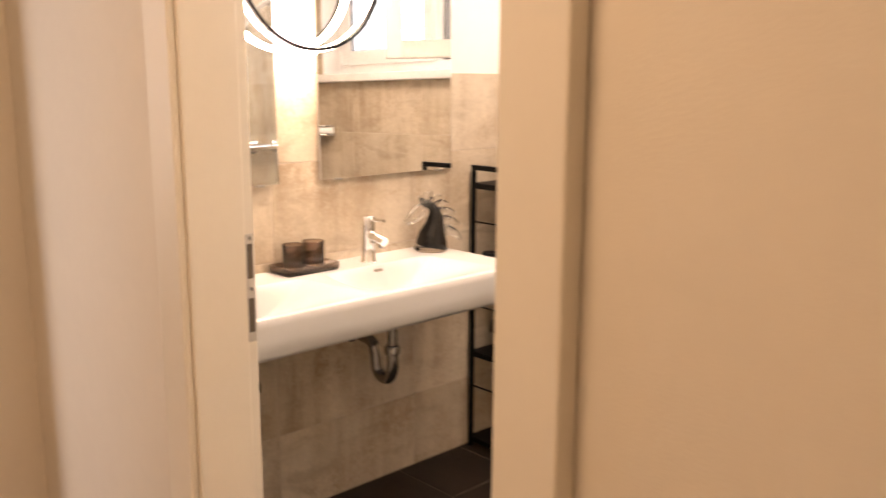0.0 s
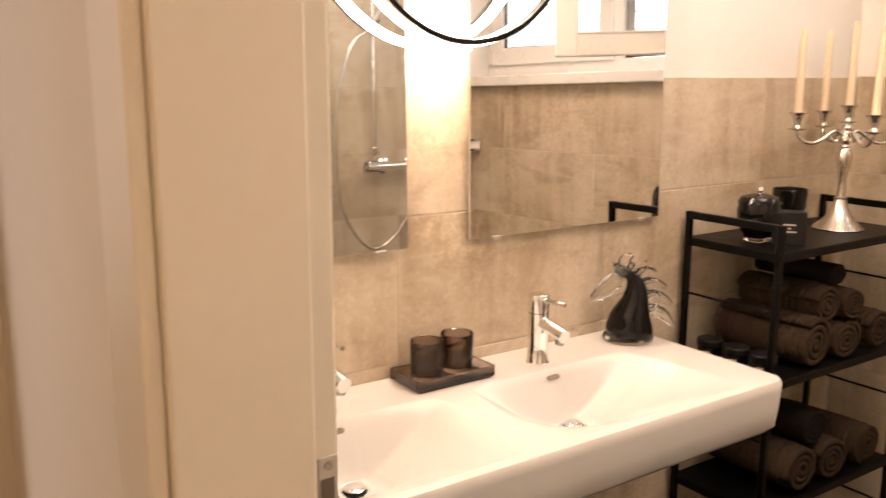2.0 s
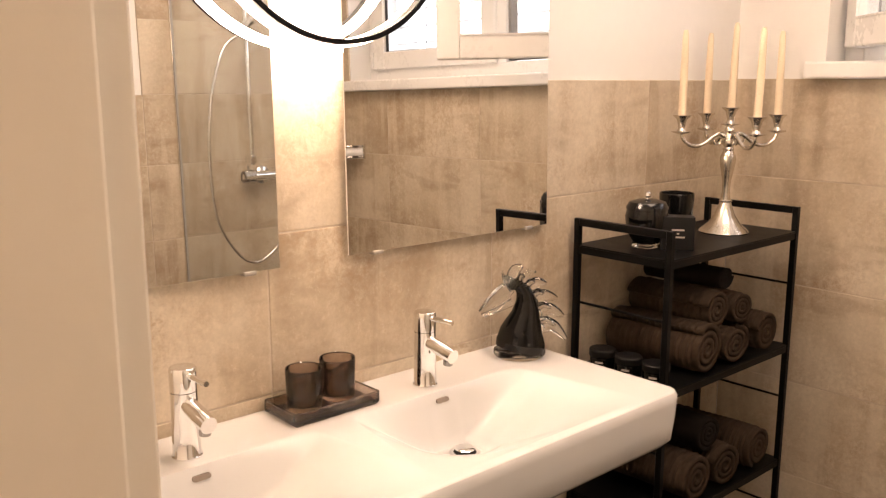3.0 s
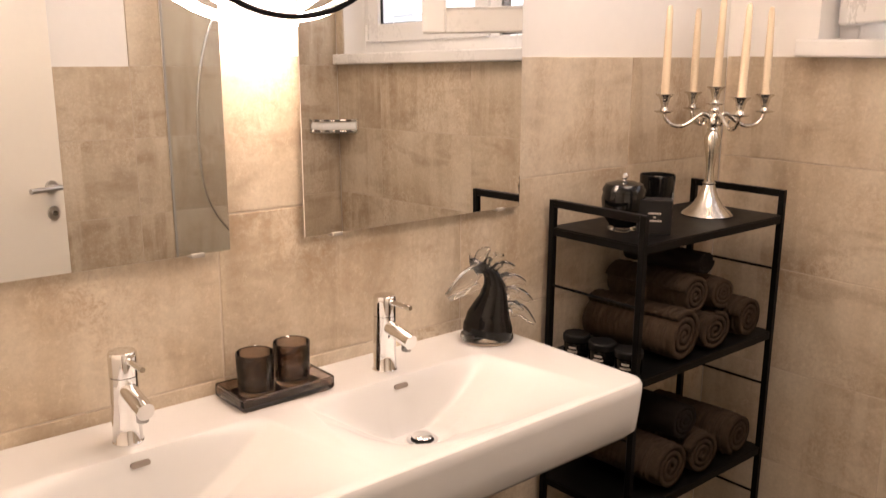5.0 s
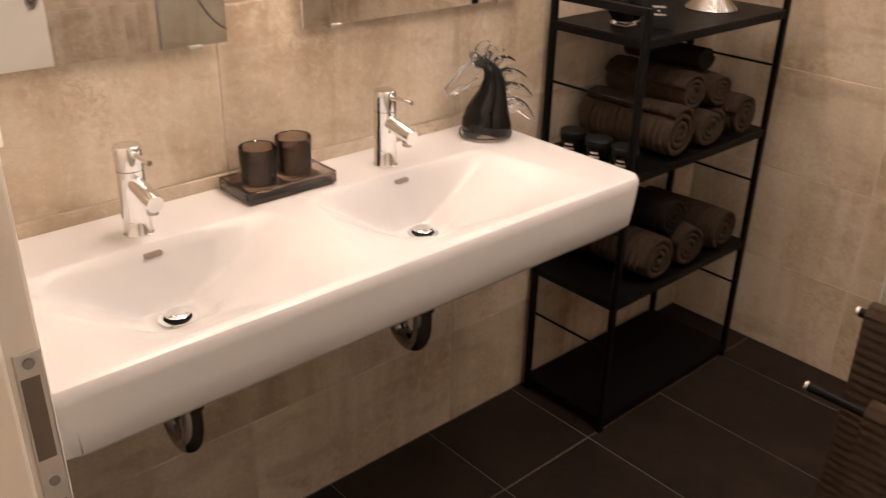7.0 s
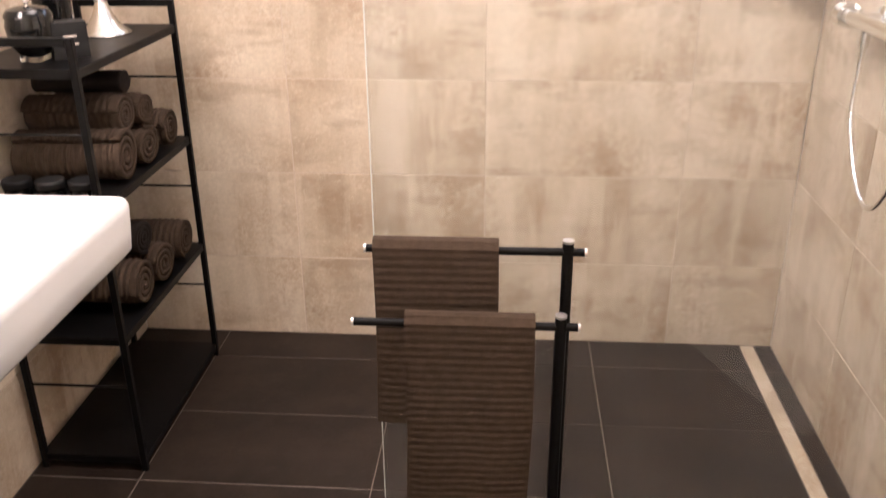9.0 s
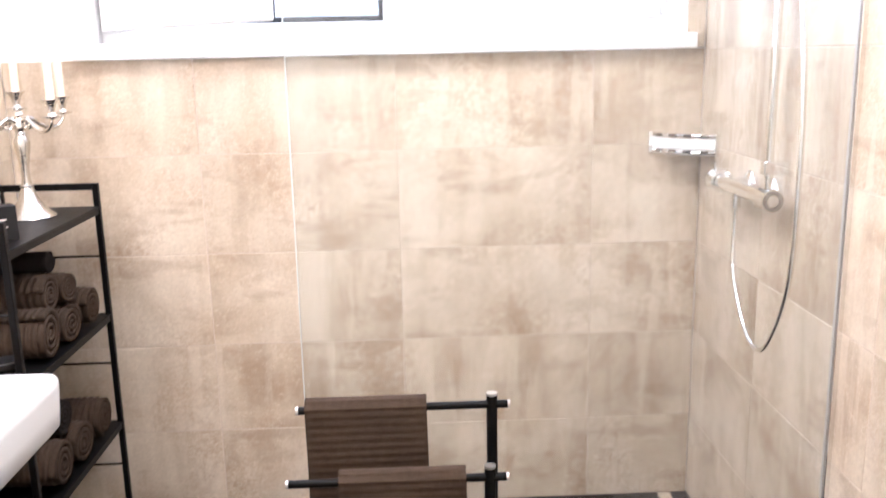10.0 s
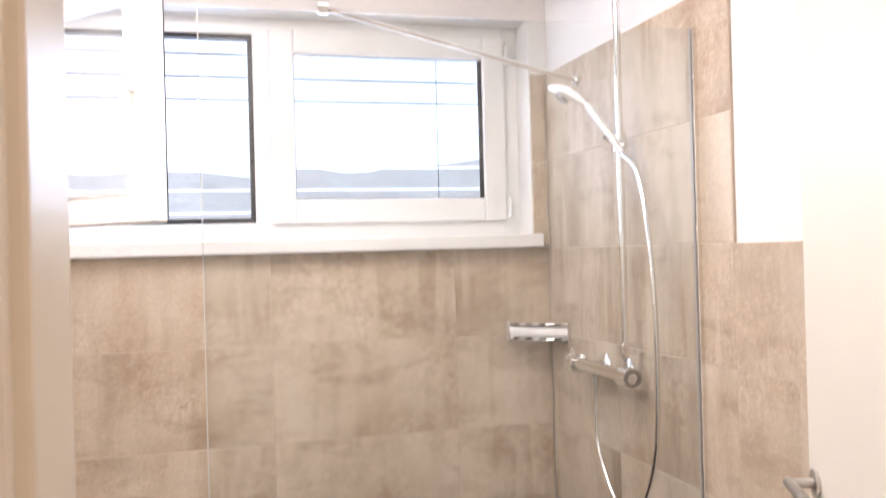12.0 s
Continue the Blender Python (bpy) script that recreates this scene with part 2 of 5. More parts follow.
# ---- building helpers ----


def thing(name, label, category, group="", kind="", at=(0, 0, 0)):
    e = new(name)
    e.location = at
    e.empty_display_size = 0.05
    return tagged(e, label, category, group, kind)


def mesh_of(name, bm, mats, smooth=False):
    bmesh.ops.recalc_face_normals(bm, faces=bm.faces)
    me = bpy.data.meshes.new(name)
    bm.to_mesh(me)
    bm.free()
    for m in (mats if isinstance(mats, (list, tuple)) else [mats]):
        me.materials.append(m)
    if smooth:
        for p in me.polygons:
            p.use_smooth = True
        me.set_sharp_from_angle(angle=radians(38))
    return me


def part(name, bm, mat, parent, label="", smooth=False, at=None):
    """One mesh object under a thing or a part; the mesh is given in the world's metres unless at is given."""
    ob = new(name, mesh_of(name, bm, mat, smooth))
    ob.parent = parent
    if at is not None:
        ob.location = at
    elif parent is not None:
        p, q = parent, Vector((0, 0, 0))
        while p is not None:
            q += p.location
            p = p.parent
        ob.location = -q
    if label:
        ob["label"] = label
    return ob


def box(bm, x0, x1, y0, y1, z0, z1, bevel=0.0, seg=2, m=None):
    r = bmesh.ops.create_cube(bm, size=1.0)
    vs = r["verts"]
    bmesh.ops.scale(bm, vec=(x1 - x0, y1 - y0, z1 - z0), verts=vs)
    bmesh.ops.translate(bm, vec=((x0 + x1) / 2, (y0 + y1) / 2, (z0 + z1) / 2), verts=vs)
    if bevel:
        es = list({e for v in vs for e in v.link_edges})
        r = bmesh.ops.bevel(bm, geom=es, offset=bevel, segments=seg, profile=0.5, affect="EDGES")
        vs = r["verts"]
    if m is not None:
        bmesh.ops.transform(bm, matrix=m, verts=list({v for f in bm.faces for v in f.verts} & set(vs)) if bevel else vs)
    return bm


def boxed(*a, bevel=0.0, seg=2):
    return box(bmesh.new(), *a, bevel=bevel, seg=seg)


def rod(bm, a, b, r0, r1=None, n=16, caps=True):
    a, b = Vector(a), Vector(b)
    d = b - a
    m = Matrix.Translation((a + b) / 2) @ d.to_track_quat("Z", "Y").to_matrix().to_4x4()
    bmesh.ops.create_cone(bm, cap_ends=caps, cap_tris=False, segments=n, radius1=r0, radius2=r0 if r1 is None else r1, depth=d.length, matrix=m)
    return bm


def lathe(bm, profile, n=32, m=None, mat_index=0):
    """Turns (radius, height) pairs round z."""
    rings = []
    for r, z in profile:
        if r < 1e-5:
            rings.append([bm.verts.new((0, 0, z))])
        else:
            rings.append([bm.verts.new((r * math.cos(2 * math.pi * i / n), r * math.sin(2 * math.pi * i / n), z)) for i in range(n)])
    for a, b in zip(rings, rings[1:]):
        for i in range(n):
            j = (i + 1) % n
            if len(a) == 1 and len(b) == 1:
                continue
            if len(a) == 1:
                f = bm.faces.new((a[0], b[i], b[j]))
            elif len(b) == 1:
                f = bm.faces.new((a[i], a[j], b[0]))
            else:
                f = bm.faces.new((a[i], a[j], b[j], b[i]))
            f.material_index = mat_index
    if m is not None:
        bmesh.ops.transform(bm, matrix=m, verts=[v for r in rings for v in r])
    return bm


def spline(points, steps=8):
    """Catmull-Rom through the points."""
    p = [Vector(q) for q in points]
    p = [2 * p[0] - p[1]] + p + [2 * p[-1] - p[-2]]
    out = []
    for i in range(1, len(p) - 2):
        for k in range(steps):
            t = k / steps
            a, b, c, d = p[i - 1], p[i], p[i + 1], p[i + 2]
            out.append(0.5 * ((2 * b) + (c - a) * t + (2 * a - 5 * b + 4 * c - d) * t * t + (3 * b - a - 3 * c + d) * t ** 3))
    return out + [p[-2]]


def tube(bm, pts, radius, n=12, flat=None, mat_index=0):
    """A tube along pts; radius is a number or a function of 0..1; flat=(a, b) stretches the section."""
    pts = [Vector(p) for p in pts]
    rings = []
    up = Vector((0.13, 0.37, 0.91)).normalized()
    for i, p in enumerate(pts):
        d = (pts[min(i + 1, len(pts) - 1)] - pts[max(i - 1, 0)]).normalized()
        u = (up - d * up.dot(d)).normalized()
        up = u
        w = d.cross(u)
        r = radius(i / (len(pts) - 1)) if callable(radius) else radius
        a, b = flat or (1, 1)
        rings.append([bm.verts.new(p + u * (r * a * math.cos(2 * math.pi * k / n)) + w * (r * b * math.sin(2 * math.pi * k / n))) for k in range(n)])
    fs = []
    for a, b in zip(rings, rings[1:]):
        for k in range(n):
            fs.append(bm.faces.new((a[k], a[(k + 1) % n], b[(k + 1) % n], b[k])))
    fs.append(bm.faces.new(rings[0][::-1]))
    fs.append(bm.faces.new(rings[-1]))
    for f in fs:
        f.material_index = mat_index
    return bm


def ring_band(bm, centre, radius, x0, x1, thick, n=96):
    """A hoop standing in a plane x = const."""
    cy, cz = centre
    prof = [(x0, radius - thick), (x1, radius - thick), (x1, radius), (x0, radius)]
    rings = [[bm.verts.new((x, cy + r * math.cos(2 * math.pi * i / n), cz + r * math.sin(2 * math.pi * i / n))) for x, r in prof] for i in range(n)]
    for i in range(n):
        a, b = rings[i], rings[(i + 1) % n]
        for k in range(4):
            bm.faces.new((a[k], a[(k + 1) % 4], b[(k + 1) % 4], b[k]))
    return bm


# ---- structure: the bathroom ----
W, YW, YD = 2.155, 1.672, -0.61      # shower wall, window wall, door wall (inner faces)
YO = -0.755                          # corridor face of the door wall
H = 2.50
TILE_TOP = 1.503
SHOWER_Y, SHOWER_TOP = 0.566, 2.112   # full-height tiling of the shower starts here
JX0, JX1 = 0.917, 1.724              # door opening
T = 0.008                            # tile thickness
WX0, WX1, WZ0, WZ1 = 0.27, 2.095, 1.553, 2.30  # window opening


def setting(name, bm, mat, label, category, smooth=False):
    ob = new(name, mesh_of(name, bm, mat, smooth))
    return tagged(ob, label, category, "", "structure")


bm = bmesh.new()
box(bm, -0.20, -T, YD - 0.140, YW + 0.30, -0.05, H)
wall_west = setting("wall_west", bm, PAINT, "white painted wall tiled to half its height behind the washbasin", "wall")

bm = bmesh.new()
for x0, x1, z0, z1 in ((-T, WX0, -0.05, H), (WX1, W + T, -0.05, H), (WX0, WX1, -0.05, WZ0 - 0.06), (WX0, WX1, WZ1, H)):
    box(bm, x0, x1, YW + T, YW + 0.30, z0, z1)
wall_north = setting("wall_north", bm, PAINT, "white painted window wall with beige cement tiles below the sill", "wall")

bm = bmesh.new()
box(bm, W + T, W + 0.2, YD, YW + 0.30, -0.05, H)
wall_east = setting("wall_east", bm, PAINT, "white wall tiled beige, full height in the shower", "wall")

bm = bmesh.new()
box(bm, -T, JX0 - 0.03, YO, YD, -0.05, H)
box(bm, JX1 + 0.03, 3.4, YO, YD, -0.05, H)
box(bm, JX0 - 0.03, JX1 + 0.03, YO, YD, 2.06, H)
setting("wall_south", bm, CORRIDOR_PAINT, "painted wall with the bathroom doorway in it", "wall")

setting("floor", boxed(-0.2, W + 0.2, YD, YW + 0.3, -0.10, -0.0016), GROUT_FLOOR, "dark slate-look tiled floor with pale joints", "floor")
floor = bpy.data.objects["floor"]
setting("ceiling", boxed(-0.2, W + 0.2, YD, YW + 0.3, H, H + 0.1), PAINT, "plain white painted bathroom ceiling", "ceiling")

# ---- corridor and living room ----
CX0 = 0.005
bm = bmesh.new()
box(bm, -0.14, CX0, -0.962, YO, -0.05, 2.45)
box(bm, -0.14, CX0, -2.15, -1.80, -0.05, 2.45)
box(bm, -0.14, CX0, -1.80, -0.962, 2.08, 2.45)
setting("wall_corridor_end", bm, CORRIDOR_PAINT, "corridor end wall with an open doorway to the living room", "wall")
setting("wall_corridor", boxed(-0.06, 3.4, -2.35, -2.15, -0.05, 2.45), CORRIDOR_PAINT, "plain painted corridor wall", "wall")
setting("wall_corridor_far", boxed(3.2, 3.4, -2.15, YO, -0.05, 2.45), CORRIDOR_PAINT, "plain painted wall closing the corridor", "wall")
setting("ceiling_corridor", boxed(-0.06, 3.4, -2.35, YO, 2.45, 2.55), PAINT, "plain white corridor ceiling", "ceiling")
setting("wall_living_room_west", boxed(-3.0, -2.8, -3.4, 0.6, -0.05, 2.55), PAINT, "white living room wall behind a curtain", "wall")
setting("wall_living_room_north", boxed(-2.8, -0.2, 0.4, 0.6, -0.05, 2.55), PAINT, "plain white living room wall", "wall")
setting("wall_living_room_south", boxed(-2.8, 0.0, -3.4, -3.2, -0.05, 2.55), PAINT, "plain white living room wall", "wall")
setting("wall_living_room_east", boxed(-0.2, -0.06, -3.2, -2.15, -0.05, 2.55), PAINT, "plain white living room wall", "wall")
setting("ceiling_living_room", boxed(-3.0, -0.06, -3.4, 0.6, 2.55, 2.65), PAINT, "plain white living room ceiling", "ceiling")
bm = bmesh.new()
box(bm, -0.14, 3.4, -2.35, YD - 0.001, -0.10, -0.012)
box(bm, -3.0, -0.14, -3.4, 0.6, -0.10, -0.012)
setting("floor_wood", bm, WOOD, "honey oak plank floor of corridor and living room", "floor")

# door casings towards the corridor, the lining and its rebate
bm = bmesh.new()
box(bm, JX0 - 0.105, JX0 - 0.008, YO - 0.016, YO, 0, 2.10, 0.004)
box(bm, JX1 - 0.002, JX1 + 0.097, YO - 0.034, YO, 0, 2.10, 0.004)
box(bm, JX0 - 0.008, JX1 - 0.004, YO - 0.016, YO, 2.03, 2.10, 0.004)
setting("trim_door_casing", bm, LACQUER, "cream white lacquered door casing on the corridor wall", "door frame")
bm = bmesh.new()
box(bm, JX0 - 0.03, JX0, YO, YD - 0.026, 0, 2.03, 0.003)
box(bm, JX1, JX1 + 0.03, YO, YD - 0.026, 0, 2.03, 0.003)
box(bm, JX0 - 0.03, JX1 + 0.03, YO, YD - 0.026, 2.03, 2.06)
box(bm, JX0 - 0.03, JX0 - 0.014, YD - 0.026, YD + 0.001, 0, 2.045, 0.003)
box(bm, JX1 + 0.014, JX1 + 0.03, YD - 0.026, YD + 0.001, 0, 2.045, 0.003)
box(bm, JX0 - 0.090, JX0 - 0.036, YD, YD + 0.005, 0, 2.10, 0.002)
lining = setting("trim_door_lining", bm, LACQUER, "cream white lacquered door lining with a rebate", "door frame")
part("threshold", boxed(JX0, JX1, YO, YD, -0.012, 0.002, bevel=0.002), STEEL, lining, "flat metal threshold")

strike = thing("strike_plate", "brushed metal strike plate let into the door lining", "strike plate", at=(JX0, -0.63, 1.08))
part("plate", boxed(JX0 - 0.014, JX0 - 0.0115, -0.630, -0.611, 0.965, 1.185, bevel=0.001), STEEL, strike)
part("latch_hole", boxed(JX0 - 0.0125, JX0 - 0.0108, -0.628, -0.615, 1.095, 1.165), BOLT_HOLE, strike, "dark latch opening")
part("bolt_hole", boxed(JX0 - 0.0125, JX0 - 0.0108, -0.628, -0.615, 0.985, 1.055), BOLT_HOLE, strike, "dark bolt opening")
for zs in (1.176, 1.074):
    bm = bmesh.new()
    rod(bm, (JX0 - 0.0125, -0.6205, zs), (JX0 - 0.0106, -0.6205, zs), 0.0042, n=12)
    part("screw", bm, DARK_CHROME, strike, "small countersunk screw", True)

bm = bmesh.new()
box(bm, CX0, CX0 + 0.014, -0.958, -0.895, 0, 2.14, 0.004)
box(bm, -0.14, CX0 + 0.004, -0.975, -0.960, 0, 2.08, 0.003)
setting("trim_living_room_casing", bm, LACQUER, "white lacquered casing of the living room doorway", "door frame")

bm = boxed(CX0 - 0.002, CX0 + 0.006, -0.882, -0.832, 1.015, 2.445, bevel=0.005, seg=3)
setting("trim_cable_duct", bm, CORRIDOR_PAINT, "narrow painted cable duct on the corridor wall", "cable duct")

# ---- bathroom door, swung into the room ----


def build_door():
    d = thing("bathroom_door", "white lacquered flush door standing open into the bathroom", "door", kind="")
    L, TH, HT = 0.937, 0.040, 2.03
    part("leaf", boxed(0.004, L, -TH, 0, 0.008, HT, bevel=0.003), LACQUER, d, at=(0, 0, 0))
    for side, y in ((1, 0.0), (-1, -TH)):
        hx, hz = L - 0.055, 1.05
        bm = bmesh.new()
        rod(bm, (hx, y, hz), (hx, y + side * 0.008, hz), 0.026, n=28)
        rod(bm, (hx, y + side * 0.006, hz), (hx, y + side * 0.050, hz), 0.0095, n=16)
        tube(bm, [(hx + 0.010, y + side * 0.050, hz), (hx - 0.06, y + side * 0.052, hz), (hx - 0.125, y + side * 0.052, hz)], 0.0100, 16)
        part("lever_handle", bm, STEEL, d, "brushed steel lever handle", True, at=(0, 0, 0))
        bm = bmesh.new()
        rod(bm, (hx, y, hz - 0.10), (hx, y + side * 0.008, hz - 0.10), 0.026, n=28)
        rose = part("key_rose", bm, STEEL, d, "round steel key rose", True, at=(0, 0, 0))
        bm = bmesh.new()
        rod(bm, (hx, y + side * 0.006, hz - 0.10), (hx, y + side * 0.016, hz - 0.10), 0.010, n=16)
        part("thumb_turn", bm, DARK_CHROME, rose, "small dark thumb turn", at=(0, 0, 0))
    for z in (0.25, 1.75):
        bm = bmesh.new()
        rod(bm, (0.0, 0.008, z - 0.04), (0.0, 0.008, z + 0.04), 0.008)
        part("hinge", bm, STEEL, d, "steel hinge", at=(0, 0, 0))
    a = math.degrees(math.atan2(0.252 - YD, 2.100 - 1.734))
    d.matrix_basis = pose(1.734, YD + 0.004, 0, 0, 0, a)
    return d


build_door()

# ---- double washbasin ----
SX, SY0, SY1, SZ = 0.484, -0.540, 0.700, 0.866
BOWLS, BOWL_DEPTH, DRAIN_X = (-0.229, 0.312), 0.116, 0.226


def basin_depth(x, y):
    """How deep the bowl lies below the rim."""
    best = 0.0
    for c in BOWLS:
        u = (x - 0.145) / 0.315
        if not 0 < u < 1:
            continue
        half = 0.225 + 0.055 * u
        v = abs(y - c) / half
        if v >= 1:
            continue
        bt = min(1.0, u / 0.13)
        back = bt * bt * (3 - 2 * bt)
        ft = min(1.0, (1 - u) / 0.72)
        front = 0.85 * ft + 0.15 * ft * ft * (3 - 2 * ft)
        st = min(1.0, (1 - v) / 0.80)
        side = 0.12 * (1 - v * v) + 0.70 * st + 0.18 * st * st * (3 - 2 * st)
        dd = BOWL_DEPTH * back * front * side
        # level seat round the drain
        k = max(0.0, 1 - math.hypot(x - DRAIN_X, y - c) / 0.075)
        k = k * k * (3 - 2 * k)
        dd += (BOWL_DEPTH - 0.002 - dd) * min(1.0, 2.0 * k)
        best = max(best, dd)
    return best


def build_washbasin():
    t = thing("washbasin", "wide white ceramic double washbasin hung on the tiled wall", "washbasin", at=(0, 0.05, SZ))
    nx, ny = 96, 240
    bm = bmesh.new()

    R = 0.012
    top = []
    for i in range(nx + 1):
        row = []
        for j in range(ny + 1):
            x = 0.001 + (SX - 0.001) * i / nx
            y = SY0 + (SY1 - SY0) * j / ny
            # round the two free plan corners
            cx, cr = SX - 0.038, 0.038
            for cy, sg in ((SY0 + cr, -1), (SY1 - cr, 1)):
                if x > cx and (y - cy) * sg > 0:
                    px, py = x - cx, (y - cy) * sg
                    m = max(px, py)
                    h = math.hypot(px, py)
                    if h > 1e-9:
                        x, y = cx + px * m / h, cy + sg * py * m / h
            # rounded rim
            dist = min(SX - x, y - SY0, SY1 - y)
            for cy, sg in ((SY0 + cr, -1), (SY1 - cr, 1)):
                if x > cx and (y - cy) * sg > 0:
                    dist = cr - math.hypot(x - cx, y - cy)
            z = SZ
            if dist < R:
                z -= R * (1 - math.sqrt(max(0.0, 1 - ((R - dist) / R) ** 2))) * 0.80
            z -= basin_depth(x, y)
            row.append(bm.verts.new((x, y, z)))
        top.append(row)
    for i in range(nx):
        for j in range(ny):
            bm.faces.new((top[i][j], top[i + 1][j], top[i + 1][j + 1], top[i][j + 1]))
    loop = [top[i][0] for i in range(nx + 1)] + [top[nx][j] for j in range(1, ny + 1)] + [top[i][ny] for i in range(nx - 1, -1, -1)]
    cy = (SY0 + SY1) / 2
    prev = loop
    for z, k in ((0.842, 0.0), (0.800, 0.002), (0.760, 0.005), (0.747, 0.016), (0.734, 0.075)):
        cur = []
        for v in loop:
            sy = 1 if v.co.y > cy else -1
            ky = k * 1.6 if min(abs(v.co.y - SY0), abs(v.co.y - SY1)) < 0.05 else k * 0.2
            kx = k if v.co.x > SX - 0.06 else 0
            cur.append(bm.verts.new((v.co.x - kx, v.co.y - sy * ky, z)))
        for a in range(len(loop) - 1):
            bm.faces.new((prev[a], prev[a + 1], cur[a + 1], cur[a]))
        prev = cur
    bm.faces.new(prev)
    part("basin_body", bm, CERAMIC, t, smooth=True)
    for c in BOWLS:
        z = SZ - basin_depth(DRAIN_X, c)
        bm = lathe(bmesh.new(), [(0.0, -0.004), (0.016, -0.004), (0.018, 0.0), (0.031, 0.001), (0.032, 0.0025), (0.024, 0.0035), (0.021, 0.001)], 36, Matrix.Translation((DRAIN_X, c, z + 0.001)))
        dr = part("drain", bm, CHROME, t, "round chrome drain ring", True)
        # flat dark disc, the shade under the raised plug
        bm = lathe(bmesh.new(), [(0.0, 0.0012), (0.0225, 0.0012), (0.0232, 0.0036), (0.0, 0.0036)], 32, Matrix.Translation((DRAIN_X, c, z + 0.001)))
        part("drain_mouth", bm, HOLE, dr, "near-black disc painting the shade under the plug")
        bm = lathe(bmesh.new(), [(0.0, 0.0145), (0.013, 0.0138), (0.0195, 0.0122), (0.0215, 0.0104), (0.0205, 0.0090), (0.006, 0.0084), (0.006, -0.003)], 36, Matrix.Translation((DRAIN_X, c, z + 0.001)))
        part("plug", bm, CHROME, dr, "domed chrome pop-up plug", True)
        # overflow slot on the back slope
        bm = bmesh.new()
        n = 20
        vs = []
        for k in range(n):
            a = 2 * math.pi * k / n
            oy = 0.0120 * (1 if math.cos(a) > 0 else -1) + 0.0048 * math.cos(a)
            vs.append((c + oy, SZ - 0.018 + 0.0046 * math.sin(a)))
        def slope_x(z):
            q = (SZ - z) / BOWL_DEPTH
            return 0.145 + 0.0410 * (0.5 - math.sin(math.asin(1 - 2 * q) / 3))
        front = [bm.verts.new((slope_x(z) + 0.0035, y, z)) for y, z in vs]
        back = [bm.verts.new((slope_x(z) - 0.005, y, z)) for y, z in vs]
        bm.faces.new(front)
        for k in range(n):
            bm.faces.new((front[k], front[(k + 1) % n], back[(k + 1) % n], back[k]))
        part("overflow", bm, OVERFLOW, t, "narrow overflow slot")


build_washbasin()


def build_tap(y):
    x, z = 0.098, SZ
    t = thing("basin_tap", "polished chrome single-lever tap standing on the washbasin", "tap", "taps on the washbasin", at=(x, y, z))
    bm = lathe(bmesh.new(), [(0.0, 0.0), (0.026, 0.0), (0.0265, 0.003), (0.0245, 0.006), (0.0235, 0.05), (0.0232, 0.1116), (0.0, 0.1116)], 36)
    part("body", bm, CHROME, t, smooth=True, at=(0, 0, 0))
    bm = bmesh.new()
    tube(bm, spline([(0.010, 0, 0.092), (0.04, 0, 0.087), (0.074, 0, 0.080), (0.088, 0, 0.077)], 5), 0.0145, 20)
    spout = part("spout", bm, CHROME, t, "round angled chrome spout", True, at=(0, 0, 0))
    bm = bmesh.new()
    rod(bm, (0.074, 0, 0.076), (0.072, 0, 0.058), 0.0105, 0.010, 18)
    part("aerator", bm, DARK_CHROME, spout, "dark aerator under the spout", True, at=(0, 0, 0))
    bm = lathe(bmesh.new(), [(0.0, 0.1120), (0.0226, 0.1120), (0.0234, 0.1128), (0.0237, 0.142), (0.0232, 0.150), (0.0215, 0.152), (0.0, 0.1535)], 36)
    cap = part("lever_cap", bm, CHROME, t, "round chrome lever cap", True, at=(0, 0, 0))
    bm = bmesh.new()
    tube(bm, spline([(0.018, 0, 0.141), (0.050, 0, 0.143), (0.086, 0, 0.144)], 4), lambda s: 0.0052 - 0.0006 * s, 12)
    lever = part("lever", bm, CHROME, cap, "thin chrome pin lever", True, at=(0, 0, 0))
    for ob in (*t.children, spout.children[0], lever):
        ob.data.transform(Matrix.Diagonal((1.0, 1.0, 1.055, 1.0)))


build_tap(-0.225)
build_tap(0.315)


def build_trap(y):
    t = thing("drain_trap", "dark chrome drain trap under the washbasin", "drain pipe", "traps under the washbasin", at=(0.23, y, 0.6))
    bm = bmesh.new()
    rod(bm, (DRAIN_X, y, 0.742), (DRAIN_X, y, 0.56), 0.0165, n=20)
    part("tail_pipe", bm, DARK_CHROME, t, smooth=True)
    for z in (0.70, 0.585):
        bm = lathe(bmesh.new(), [(0.016, -0.016), (0.026, -0.014), (0.027, 0.008), (0.022, 0.015), (0.016, 0.016)], 24, Matrix.Translation((DRAIN_X, y, z)))
        part("union_nut", bm, DARK_CHROME, t, smooth=True)
    bm = bmesh.new()
    tube(bm, spline([(DRAIN_X, y, 0.585), (DRAIN_X, y, 0.52), (0.208, y, 0.482), (0.178, y, 0.474), (0.147, y, 0.492), (0.138, y, 0.54), (0.12, y, 0.585), (0.06, y, 0.598), (-0.004, y, 0.598)], 6), 0.0205, 18)
    part("bend", bm, DARK_CHROME, t, smooth=True)
    bm = lathe(bmesh.new(), [(0.02, 0.0), (0.037, 0.0), (0.036, 0.006), (0.024, 0.010)], 28, Matrix.Translation((0.0, y, 0.598)) @ pose(0, 0, 0, 0, 90, 0))
    part("wall_rose", bm, DARK_CHROME, t, smooth=True)


build_trap(-0.229)
build_trap(0.312)


